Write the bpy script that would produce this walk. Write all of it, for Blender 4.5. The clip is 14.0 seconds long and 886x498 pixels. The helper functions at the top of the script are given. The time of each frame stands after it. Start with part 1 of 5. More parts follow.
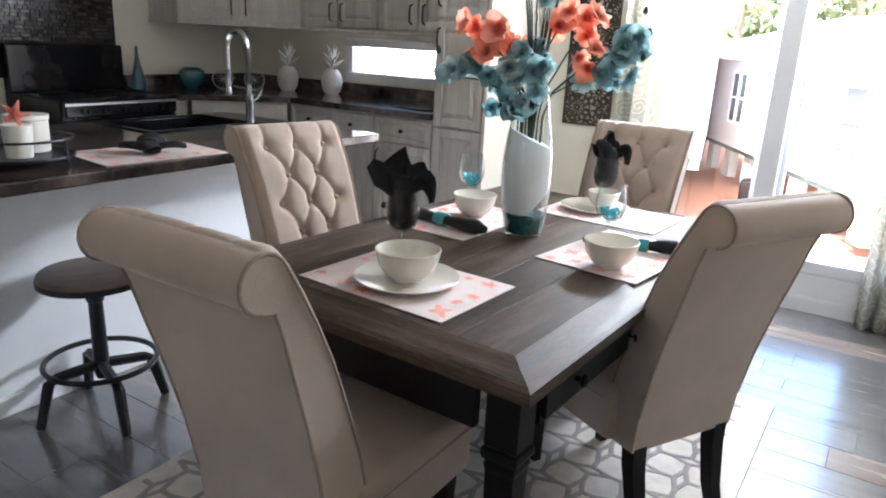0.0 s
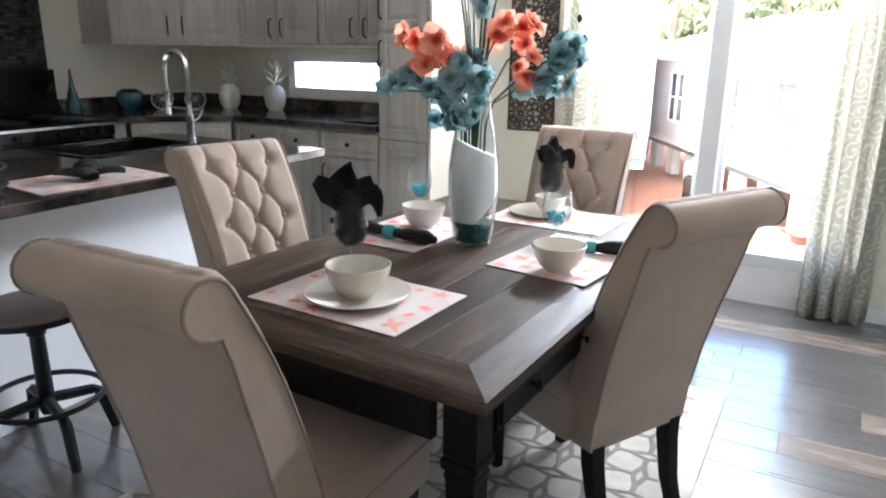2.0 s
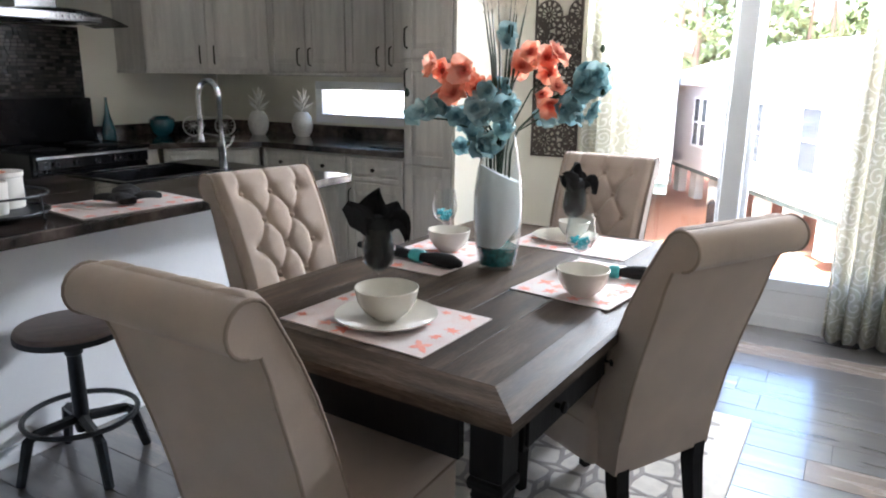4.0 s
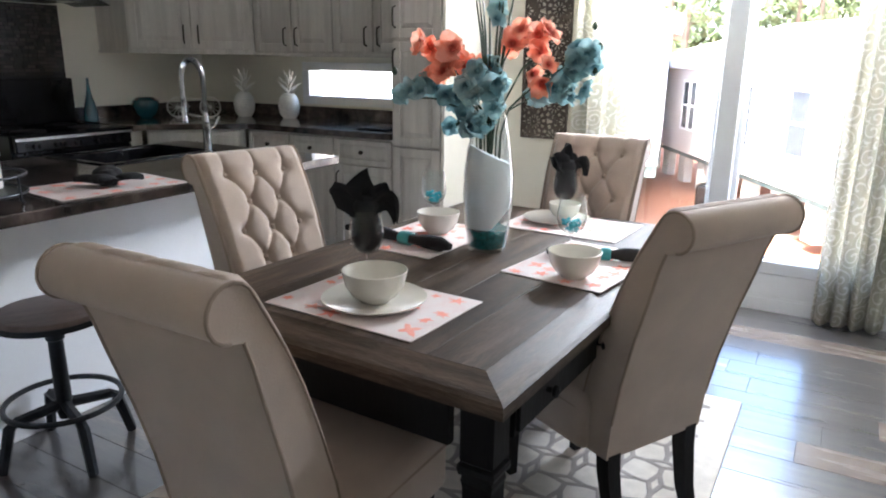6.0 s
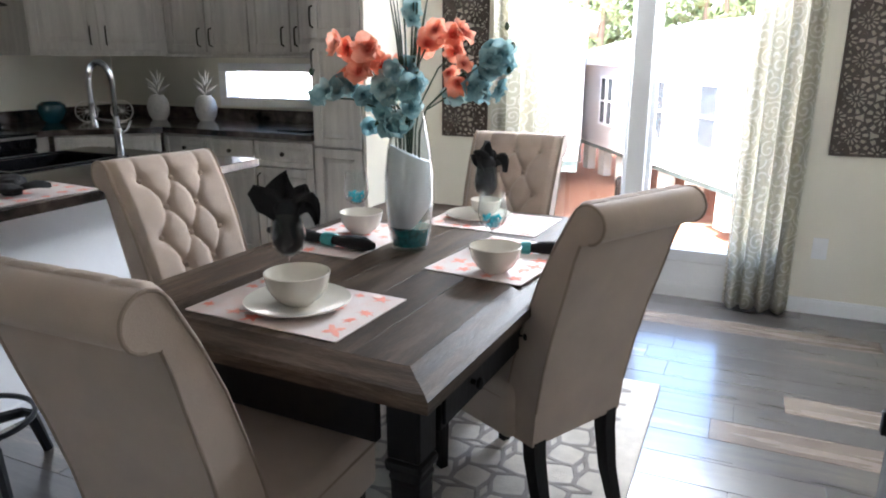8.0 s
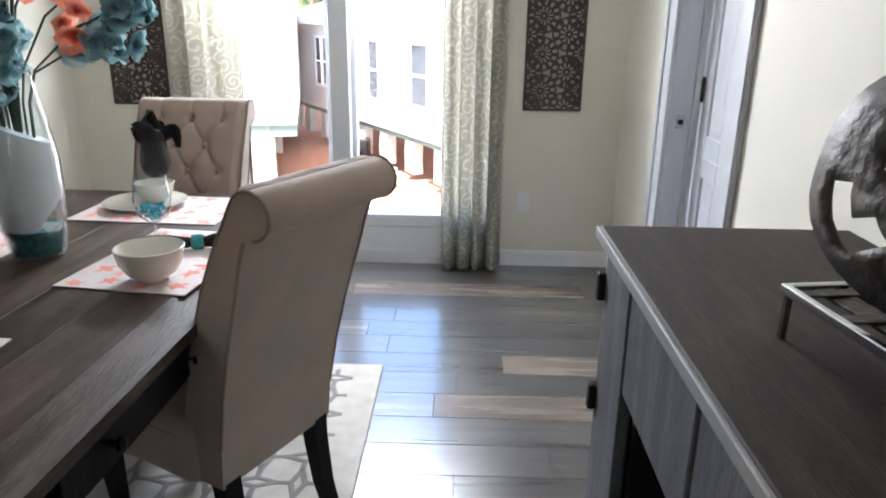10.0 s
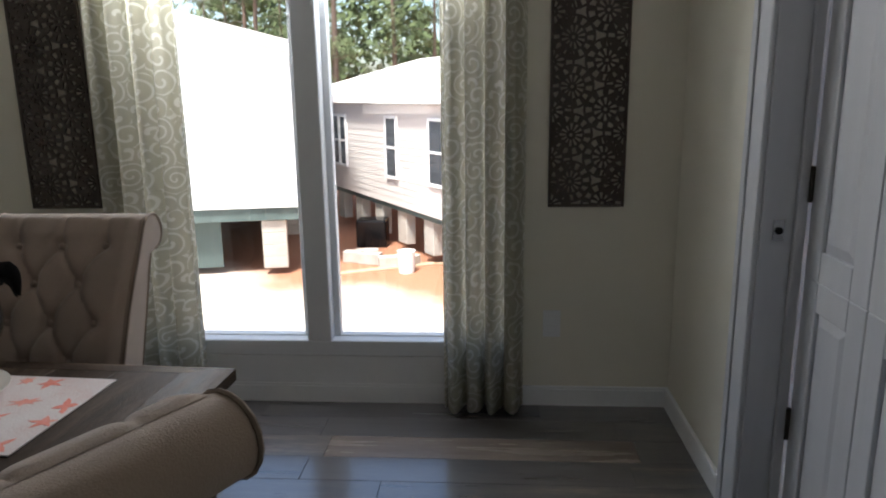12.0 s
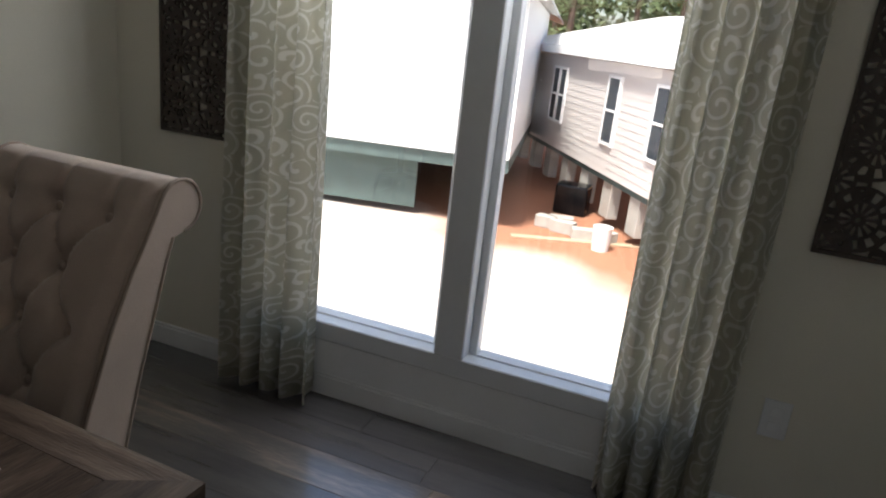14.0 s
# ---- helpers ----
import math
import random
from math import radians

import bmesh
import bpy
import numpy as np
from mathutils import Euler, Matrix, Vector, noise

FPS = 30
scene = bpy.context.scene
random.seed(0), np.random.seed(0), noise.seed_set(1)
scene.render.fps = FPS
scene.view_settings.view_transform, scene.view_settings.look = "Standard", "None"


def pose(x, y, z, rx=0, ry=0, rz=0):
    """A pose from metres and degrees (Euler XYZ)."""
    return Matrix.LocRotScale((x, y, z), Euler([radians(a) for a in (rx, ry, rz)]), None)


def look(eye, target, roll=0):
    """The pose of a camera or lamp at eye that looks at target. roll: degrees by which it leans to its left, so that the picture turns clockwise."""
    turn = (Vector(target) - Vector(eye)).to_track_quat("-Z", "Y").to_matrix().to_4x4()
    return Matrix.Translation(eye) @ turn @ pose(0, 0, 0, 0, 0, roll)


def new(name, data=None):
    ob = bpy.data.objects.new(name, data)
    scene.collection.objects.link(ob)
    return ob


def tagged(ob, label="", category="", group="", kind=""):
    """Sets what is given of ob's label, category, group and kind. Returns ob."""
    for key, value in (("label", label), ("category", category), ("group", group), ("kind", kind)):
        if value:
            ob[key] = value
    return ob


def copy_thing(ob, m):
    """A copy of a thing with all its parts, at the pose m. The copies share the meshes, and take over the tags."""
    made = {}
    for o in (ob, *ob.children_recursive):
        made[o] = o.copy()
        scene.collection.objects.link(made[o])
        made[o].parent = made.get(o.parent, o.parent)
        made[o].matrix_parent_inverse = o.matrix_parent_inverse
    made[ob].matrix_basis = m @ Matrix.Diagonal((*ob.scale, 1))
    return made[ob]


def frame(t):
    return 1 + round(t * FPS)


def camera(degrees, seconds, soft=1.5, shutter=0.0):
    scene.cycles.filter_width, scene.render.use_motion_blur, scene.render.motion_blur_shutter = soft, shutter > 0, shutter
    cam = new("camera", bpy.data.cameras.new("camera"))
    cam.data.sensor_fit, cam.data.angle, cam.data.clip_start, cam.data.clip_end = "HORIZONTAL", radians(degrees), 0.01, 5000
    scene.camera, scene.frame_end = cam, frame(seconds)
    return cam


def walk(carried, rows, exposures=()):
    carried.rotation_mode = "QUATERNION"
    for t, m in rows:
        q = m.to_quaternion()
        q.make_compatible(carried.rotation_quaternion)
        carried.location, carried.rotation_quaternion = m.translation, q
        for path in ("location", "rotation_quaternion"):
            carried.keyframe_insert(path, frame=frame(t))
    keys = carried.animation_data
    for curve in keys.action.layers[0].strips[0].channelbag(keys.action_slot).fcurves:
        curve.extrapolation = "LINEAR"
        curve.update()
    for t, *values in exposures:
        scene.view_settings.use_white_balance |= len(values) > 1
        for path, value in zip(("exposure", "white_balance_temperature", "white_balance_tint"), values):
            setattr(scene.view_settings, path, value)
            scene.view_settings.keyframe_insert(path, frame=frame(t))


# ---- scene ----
import itertools

cam = camera(65.1, 14.0, soft=2.0)
PATH = [
    (0, (0.521, 0.339, 1.369), (-0.513, 1.948, 0.786), 2.8),
    (0.5, (0.517, 0.345, 1.372), (-0.497, 1.965, 0.782), 1.9),
    (1, (0.528, 0.351, 1.374), (-0.422, 2.007, 0.777), 1.1),
    (1.5, (0.528, 0.352, 1.373), (-0.379, 2.037, 0.791), 1.5),
    (2, (0.533, 0.345, 1.377), (-0.395, 2.028, 0.823), 0.8),
    (2.5, (0.542, 0.34, 1.377), (-0.407, 2.017, 0.843), 0.3),
    (2.7, (0.546, 0.33, 1.389), (-0.412, 2.004, 0.859), 0.8),
    (4.8, (0.536, 0.298, 1.388), (-0.467, 1.962, 0.91), 0.3),
    (5, (0.527, 0.302, 1.386), (-0.47, 1.965, 0.897), 0.3),
    (5.5, (0.526, 0.324, 1.379), (-0.439, 1.995, 0.857), 0.5),
    (6, (0.525, 0.331, 1.374), (-0.433, 2.004, 0.842), 0.7),
    (6.5, (0.534, 0.334, 1.376), (-0.41, 2.013, 0.838), 0.7),
    (7, (0.534, 0.332, 1.377), (-0.408, 2.011, 0.835), 0.4),
    (7.5, (0.548, 0.324, 1.382), (-0.324, 2.041, 0.84), 0.4),
    (8, (0.553, 0.32, 1.379), (-0.224, 2.084, 0.845), 0.2),
    (8.5, (0.543, 0.333, 1.382), (-0.063, 2.148, 0.801), 1.0),
    (9, (0.575, 0.37, 1.367), (0.327, 2.262, 0.767), 1.6),
    (9.2, (0.591, 0.412, 1.354), (0.448, 2.301, 0.713), 1.9),
    (11.3, (0.674, 1.291, 1.344), (0.651, 3.237, 0.882), 0.4),
    (11.5, (0.699, 1.38, 1.329), (0.648, 3.339, 0.93), 0.1),
    (12, (0.698, 1.619, 1.347), (0.562, 3.566, 0.912), -0.8),
    (12.5, (0.687, 1.852, 1.342), (0.611, 3.805, 0.917), 0.5),
    (13, (0.699, 2.072, 1.333), (0.533, 4.012, 0.873), 0.7),
    (13.5, (0.677, 2.261, 1.308), (0.225, 4.127, 0.751), 2.4),
    (14, (0.649, 2.446, 1.338), (-0.02, 4.236, 0.748), 6.3),
]
walk(cam, [(t, look(eye, target, roll)) for t, eye, target, roll in PATH],
     exposures=[(0, 3.92, 6120, 11), (2.7, 3.85, 6120, 11), (5.0, 3.62, 6120, 11), (7.0, 3.8, 6120, 11), (9.2, 3.32, 6120, 11), (11.3, 2.45, 6250, 10), (12.0, 1.3, 6450, 10), (12.7, 1.15, 6480, 10), (14.0, 1.05, 6500, 10)])

# ---- world, sun ----
world = bpy.data.worlds.new("sky")
scene.world = world
world.use_nodes = True
wn = world.node_tree
sky = wn.nodes.new("ShaderNodeTexSky")
sky.sky_type, sky.sun_disc = "NISHITA", False
sky.dust_density, sky.ozone_density = 2.5, 0.8
sky.sun_elevation, sky.sun_rotation = radians(62), radians(194)
wn.links.new(sky.outputs[0], wn.nodes["Background"].inputs[0])
wn.nodes["Background"].inputs[1].default_value = 0.15
sun_data = bpy.data.lights.new("sun", "SUN")
sun_data.energy, sun_data.angle, sun_data.color = 5.0, radians(10), (1.0, 0.96, 0.9)
sun = new("sun", sun_data)
sun.matrix_world = look((-1.0, -4.0, 8.0), (0, 0, 0))



def opening_light(name, m, w, h, power):
    d = bpy.data.lights.new(name, "AREA")
    d.shape, d.size, d.size_y, d.energy, d.color = "RECTANGLE", w, h, power, (0.93, 0.96, 1.0)
    new(name, d).matrix_world = m


# area lamp outside the upper panes, added to boost the daylight of the tall windows
opening_light("north_daylight_boost", look((-0.05, 4.60, 1.92), (-1.0, 0.6, 0.5)), 1.5, 0.2, 17)


# ---- helpers of this scene ----
def thing(name, label, category, m=None, group="", kind=""):
    ob = new(name)
    if m is not None:
        ob.matrix_basis = m
    return tagged(ob, label, category, group, kind)


def mesh_of(bm, name, material, smooth=False):
    bmesh.ops.recalc_face_normals(bm, faces=bm.faces)
    me = bpy.data.meshes.new(name)
    bm.to_mesh(me)
    bm.free()
    for m in (material if isinstance(material, (list, tuple)) else [material]):
        me.materials.append(m)
    if smooth:
        for p in me.polygons:
            p.use_smooth = True
        me.set_sharp_from_angle(angle=radians(42))
    return me


def part(name, bm, material, parent=None, label="", m=None, smooth=False):
    ob = new(name, mesh_of(bm, name, material, smooth))
    ob.parent = parent
    if m is not None:
        ob.matrix_basis = m
    return tagged(ob, label)


def fixed(name, bm, material, label, category, smooth=False, kind="structure"):
    return tagged(part(name, bm, material, smooth=smooth), label, category, kind=kind)


def box(bm, a, b, bevel=0.0, seg=1):
    c = [(a[i] + b[i]) / 2 for i in range(3)]
    d = [abs(b[i] - a[i]) for i in range(3)]
    r = bmesh.ops.create_cube(bm, size=1, matrix=Matrix.LocRotScale(c, None, d))
    if bevel:
        es = list({e for v in r["verts"] for e in v.link_edges})
        bmesh.ops.bevel(bm, geom=es, offset=bevel, segments=seg, profile=0.5, affect="EDGES")
    return bm


def B(a, b, bevel=0.0, seg=1):
    return box(bmesh.new(), a, b, bevel, seg)


def lathe(profile, seg=32, bm=None, at=(0, 0, 0)):
    """Turns rows of (radius, height) about z."""
    bm = bm or bmesh.new()
    rings = []
    for r, z in profile:
        rings.append([bm.verts.new((at[0] + r * math.cos(2 * math.pi * k / seg), at[1] + r * math.sin(2 * math.pi * k / seg), at[2] + z)) for k in range(seg)])
    for p, q in zip(rings, rings[1:]):
        for k in range(seg):
            bm.faces.new((p[k], p[(k + 1) % seg], q[(k + 1) % seg], q[k]))
    for ring in (rings[0], rings[-1]):
        if profile[rings.index(ring)][0] > 0.0008:
            bm.faces.new(ring)
    bmesh.ops.remove_doubles(bm, verts=bm.verts, dist=0.0003)
    return bm


def tube(points, r, seg=8, bm=None, close=False):
    """A round rod along points; r is one radius or one for each point."""
    bm = bm or bmesh.new()
    pts = [Vector(p) for p in points]
    n, rings, up = len(pts), [], None
    for i, p in enumerate(pts):
        a = pts[(i - 1) % n] if (close or i) else p
        b = pts[(i + 1) % n] if (close or i < n - 1) else p
        d = (b - a).normalized()
        if up is None:
            up = d.orthogonal().normalized()
        up = (up - d * up.dot(d)).normalized()
        side = d.cross(up)
        rad = r[i] if isinstance(r, (list, tuple)) else r
        rings.append([bm.verts.new(p + rad * (math.cos(2 * math.pi * k / seg) * up + math.sin(2 * math.pi * k / seg) * side)) for k in range(seg)])
    pairs = list(zip(rings, rings[1:])) + ([(rings[-1], rings[0])] if close else [])
    for p, q in pairs:
        for k in range(seg):
            bm.faces.new((p[k], p[(k + 1) % seg], q[(k + 1) % seg], q[k]))
    if not close:
        bm.faces.new(rings[0])
        bm.faces.new(rings[-1])
    return bm


def prism(profile, x0, x1, bm=None, axis="x"):
    """Sweeps a closed profile of (a, b) from x0 to x1 along an axis."""
    bm = bm or bmesh.new()
    put = {"x": lambda s, a, b: (s, a, b), "y": lambda s, a, b: (a, s, b), "z": lambda s, a, b: (a, b, s)}[axis]
    p = [bm.verts.new(put(x0, a, b)) for a, b in profile]
    q = [bm.verts.new(put(x1, a, b)) for a, b in profile]
    n = len(p)
    for k in range(n):
        bm.faces.new((p[k], p[(k + 1) % n], q[(k + 1) % n], q[k]))
    bm.faces.new(p)
    bm.faces.new(q)
    return bm


def square_loft(rows, bm=None):
    """A square post of half-widths r at heights z, with small chamfers."""
    bm = bm or bmesh.new()
    ring = ((-1, -.86), (-.86, -1), (.86, -1), (1, -.86), (1, .86), (.86, 1), (-.86, 1), (-1, .86))
    v = [[bm.verts.new((a * r, b * r, z)) for a, b in ring] for r, z in rows]
    for p0, p1 in zip(v, v[1:]):
        for k in range(8):
            bm.faces.new((p0[k], p0[(k + 1) % 8], p1[(k + 1) % 8], p1[k]))
    bm.faces.new(v[0])
    bm.faces.new(v[-1])
    return bm


def raised(bm, x0, z0, x1, z1, y, depth=0.012, frame_w=0.055):
    """A raised-panel front in the plane y, facing -y: a frame with a chamfered field."""
    t = 0.02
    box(bm, (x0, y, z0), (x0 + frame_w, y + t, z1), 0.003)
    box(bm, (x1 - frame_w, y, z0), (x1, y + t, z1), 0.003)
    box(bm, (x0 + frame_w, y, z0), (x1 - frame_w, y + t, z0 + frame_w), 0.003)
    box(bm, (x0 + frame_w, y, z1 - frame_w), (x1 - frame_w, y + t, z1), 0.003)
    a, b, c, d = x0 + frame_w, x1 - frame_w, z0 + frame_w, z1 - frame_w
    e = min(0.03, (b - a) / 4, (d - c) / 4)
    v = [bm.verts.new(p) for p in ((a, y + depth, c), (b, y + depth, c), (b, y + depth, d), (a, y + depth, d),
                                   (a + e, y + 0.003, c + e), (b - e, y + 0.003, c + e), (b - e, y + 0.003, d - e), (a + e, y + 0.003, d - e))]
    for k in range(4):
        bm.faces.new((v[k], v[(k + 1) % 4], v[4 + (k + 1) % 4], v[4 + k]))
    bm.faces.new(v[4:])
    return bm


# ---- materials ----
def mat(name, col, rough=0.6, metal=0.0, var=0.12, scale=6.0, bump=0.08, fine=90.0, stretch=(1, 1, 1), spec=0.5, rand=0.0, sheen=0.0, coat=0.0, dist=0.01, calm=1.0):
    """A surface with variation at two scales: broad tone and fine grain with relief."""
    m = bpy.data.materials.new(name)
    m.use_nodes = True
    n, l = m.node_tree.nodes, m.node_tree.links
    p = n["Principled BSDF"]
    tc, mp = n.new("ShaderNodeTexCoord"), n.new("ShaderNodeMapping")
    l.new(tc.outputs["Object"], mp.inputs[0])
    mp.inputs["Scale"].default_value = stretch
    big, small = n.new("ShaderNodeTexNoise"), n.new("ShaderNodeTexNoise")
    for nd, sc, de in ((big, scale, 5), (small, fine, 3)):
        nd.inputs["Scale"].default_value, nd.inputs["Detail"].default_value = sc, de
        l.new(mp.outputs[0], nd.inputs["Vector"])
    add = n.new("ShaderNodeMath")
    add.operation = "MULTIPLY_ADD"
    l.new(small.outputs[0], add.inputs[0])
    add.inputs[1].default_value = 0.45
    l.new(big.outputs[0], add.inputs[2])
    last = add.outputs[0]
    if calm < 1:
        cm = n.new("ShaderNodeMath")
        cm.operation = "MULTIPLY_ADD"
        l.new(last, cm.inputs[0])
        cm.inputs[1].default_value, cm.inputs[2].default_value = calm, 0.73 * (1 - calm)
        last = cm.outputs[0]
    if rand:
        info, ra = n.new("ShaderNodeObjectInfo"), n.new("ShaderNodeMath")
        ra.operation = "MULTIPLY_ADD"
        l.new(info.outputs["Random"], ra.inputs[0])
        ra.inputs[1].default_value = rand
        l.new(last, ra.inputs[2])
        off = n.new("ShaderNodeVectorMath")
        off.operation = "MULTIPLY_ADD"
        off.inputs[1].default_value = (7, 7, 7)
        l.new(info.outputs["Random"], off.inputs[0])
        l.new(tc.outputs["Object"], off.inputs[2])
        l.new(off.outputs[0], mp.inputs[0])
        last = ra.outputs[0]
    ramp = n.new("ShaderNodeValToRGB")
    cols = col if isinstance(col[0], (list, tuple)) else [[c * (1 - var) for c in col], [min(1, c * (1 + var)) for c in col]]
    lo, hi = (0.56, 0.90 + rand) if rand else (0.48, 0.98)
    el = ramp.color_ramp.elements
    top = hi if rand else 1.0
    spots = [min(1.0, (lo + (hi - lo) * k / (len(cols) - 1)) / top) for k in range(len(cols))]
    el[0].position, el[0].color = spots[0], (*cols[0], 1)
    el[1].position, el[1].color = spots[-1], (*cols[-1], 1)
    for pos, c in zip(spots[1:-1], cols[1:-1]):
        el.new(pos).color = (*c, 1)
    if rand:
        sc = n.new("ShaderNodeMath")
        sc.operation = "MULTIPLY"
        sc.inputs[1].default_value = 1 / hi
        l.new(last, sc.inputs[0])
        last = sc.outputs[0]
    l.new(last, ramp.inputs[0])
    l.new(ramp.outputs[0], p.inputs["Base Color"])
    rr = n.new("ShaderNodeMapRange")
    rr.inputs["From Min"].default_value, rr.inputs["From Max"].default_value = 0.3, 0.7
    rr.inputs["To Min"].default_value, rr.inputs["To Max"].default_value = max(0.02, rough * 0.88), min(1, rough * 1.12)
    l.new(big.outputs[0], rr.inputs["Value"])
    l.new(rr.outputs[0], p.inputs["Roughness"])
    p.inputs["Metallic"].default_value = metal
    p.inputs["Specular IOR Level"].default_value = spec
    p.inputs["Sheen Weight"].default_value = sheen
    p.inputs["Coat Weight"].default_value = coat
    if bump:
        bp = n.new("ShaderNodeBump")
        bp.inputs["Strength"].default_value, bp.inputs["Distance"].default_value = bump, dist
        l.new(small.outputs[0], bp.inputs["Height"])
        l.new(bp.outputs[0], p.inputs["Normal"])
    return m


def clear(name, tint=(1, 1, 1), gloss=0.08, fresnel=False):
    """Thin clear glass: lets light through and mirrors a little."""
    m = bpy.data.materials.new(name)
    m.use_nodes = True
    n, l = m.node_tree.nodes, m.node_tree.links
    n.remove(n["Principled BSDF"])
    tr, gl, mx = n.new("ShaderNodeBsdfTransparent"), n.new("ShaderNodeBsdfGlossy"), n.new("ShaderNodeMixShader")
    tr.inputs[0].default_value = (*tint, 1)
    gl.inputs["Roughness"].default_value = 0.02
    if fresnel:
        lw, steep, weak = n.new("ShaderNodeLayerWeight"), n.new("ShaderNodeMath"), n.new("ShaderNodeMath")
        lw.inputs[0].default_value = 0.5
        steep.operation, weak.operation = "POWER", "MULTIPLY_ADD"
        l.new(lw.outputs["Facing"], steep.inputs[0])
        steep.inputs[1].default_value = 2.2
        l.new(steep.outputs[0], weak.inputs[0])
        weak.inputs[1].default_value, weak.inputs[2].default_value = 0.7, 0.02
        l.new(weak.outputs[0], mx.inputs[0])
    else:
        mx.inputs[0].default_value = gloss
    l.new(tr.outputs[0], mx.inputs[1])
    l.new(gl.outputs[0], mx.inputs[2])
    l.new(mx.outputs[0], n["Material Output"].inputs[0])
    return m


WALL = mat("wall_paint", (0.72, 0.69, 0.60), 0.75, var=0.04, scale=2.0, bump=0.12, fine=160, dist=0.003)
CEIL = mat("ceiling_paint", (0.78, 0.77, 0.74), 0.9, var=0.03, bump=0.2, fine=60)
TRIM = mat("white_trim", (0.74, 0.75, 0.76), 0.45, var=0.04, bump=0.03)
DOORW = mat("door_paint", (0.54, 0.55, 0.58), 0.45, var=0.05, scale=3, bump=0.08, stretch=(8, 8, 0.7))
FRAMEW = mat("window_frame_vinyl", (0.70, 0.72, 0.74), 0.4, var=0.03, bump=0.02)
FABRIC = mat("beige_linen", (0.415, 0.327, 0.268), 0.92, var=0.10, scale=9, bump=0.5, fine=420, sheen=0.25, dist=0.002)
PIPING = mat("taupe_piping", (0.29, 0.225, 0.18), 0.85, var=0.15, bump=0.3, fine=500)
BLACKW = mat("black_painted_wood", (0.010, 0.009, 0.009), 0.55, spec=0.15, var=0.25, scale=12, bump=0.1, stretch=(1, 1, 0.2))
TABLEW = mat("weathered_table_wood", [(0.022, 0.0135, 0.009), (0.062, 0.041, 0.029), (0.130, 0.092, 0.067)], 0.5, spec=0.16, scale=3.6, bump=0.35, fine=38, stretch=(9, 0.9, 9), rand=0.15, dist=0.004, calm=0.95)
FLOORW = mat("vinyl_plank", [(0.030, 0.028, 0.029), (0.060, 0.055, 0.054), (0.095, 0.085, 0.081), (0.058, 0.056, 0.059), (0.11, 0.096, 0.086), (0.30, 0.235, 0.185)], 0.30, scale=2.2, bump=0.14, fine=30, stretch=(0.8, 9, 9), rand=0.8, dist=0.003, calm=0.85, spec=0.9, coat=1.0)
FLOORW.node_tree.nodes["Principled BSDF"].inputs["Coat Roughness"].default_value = 0.17
FLOORW.node_tree.nodes["Principled BSDF"].inputs["Coat IOR"].default_value = 1.8
CABW = mat("whitewashed_cabinet", (0.50, 0.475, 0.435), 0.5, var=0.18, scale=3, bump=0.2, fine=40, stretch=(7, 7, 0.6), dist=0.004)
STONE = mat("dark_marbled_laminate", [(0.010, 0.009, 0.009), (0.03, 0.024, 0.022), (0.075, 0.055, 0.048), (0.16, 0.13, 0.115)], 0.14, scale=5, bump=0.02, fine=22, coat=0.3)
BLACKG = mat("black_appliance", (0.006, 0.006, 0.007), 0.14, spec=0.2, var=0.2, bump=0.0)
STEEL = mat("brushed_steel", (0.36, 0.36, 0.37), 0.25, metal=1, var=0.08, bump=0.05, stretch=(1, 1, 20))
CHROME = mat("chrome", (0.5, 0.51, 0.53), 0.12, metal=1, var=0.03, bump=0)
BRONZE = mat("dark_bronze", (0.035, 0.028, 0.022), 0.4, metal=0.6, var=0.3, scale=20, bump=0.15)
PENIN = mat("peninsula_panel", (0.84, 0.85, 0.87), 0.6, var=0.03, bump=0.05)
PANE = clear("window_glass", (0.97, 0.98, 0.98), 0.06)

# ---- structure ----
WX0, WX1, WY0, WY1, H = -4.19, 1.47, -4.0, 4.5, 2.45
WIN = (-0.90, 0.80, 0.22, 2.05)      # the pair of tall windows: x0, x1, z0, z1
KWIN = (-3.05, -2.27, 1.07, 1.285)    # the kitchen's low window


def wall_y(bm, y0, y1, x0, x1, holes):
    """A wall along x with rectangular holes (x0, x1, z0, z1), in order of x."""
    x = x0
    for a, b, c, d in holes:
        box(bm, (x, y0, 0), (a, y1, H))
        box(bm, (a, y0, 0), (b, y1, c))
        box(bm, (a, y0, d), (b, y1, H))
        x = b
    return box(bm, (x, y0, 0), (x1, y1, H))


fixed("wall_north", wall_y(bmesh.new(), WY1, WY1 + 0.14, WX0 - 0.12, WX1 + 0.18, [KWIN, WIN]), WALL, "cream painted wall with tall and low windows", "wall")
# the opening in this unseen wall is added, to let sky light in from behind
fixed("wall_south", wall_y(bmesh.new(), WY0 - 0.14, WY0, WX0 - 0.12, WX1 + 0.18, [(-1.4, -0.3, 1.05, 1.85)]), WALL, "unseen cream wall with an opening added to admit daylight", "wall")
fixed("wall_west", B((WX0 - 0.12, WY0, 0), (WX0, WY1, H)), WALL, "cream painted kitchen wall", "wall")
bm = bmesh.new()
for a, b, c in ((WY0, 2.90, 0), (3.64, WY1, 0), (2.90, 3.64, 2.08)):
    box(bm, (WX1, a, c), (WX1 + 0.18, b, H))
fixed("wall_east", bm, WALL, "cream painted wall beside the white door", "wall")
fixed("ceiling", B((WX0 - 0.12, WY0 - 0.14, H), (WX1 + 0.18, WY1 + 0.14, H + 0.1)), CEIL, "plain white ceiling", "ceiling")
# past the planks this unseen slab stays black, to cut bounced light
floor = fixed("floor", B((WX0 - 0.12, WY0 - 0.14, -0.12), (WX1 + 0.18, WY1 + 0.14, -0.008)), BLACKW, "dark grey and brown wood plank vinyl floor", "floor")
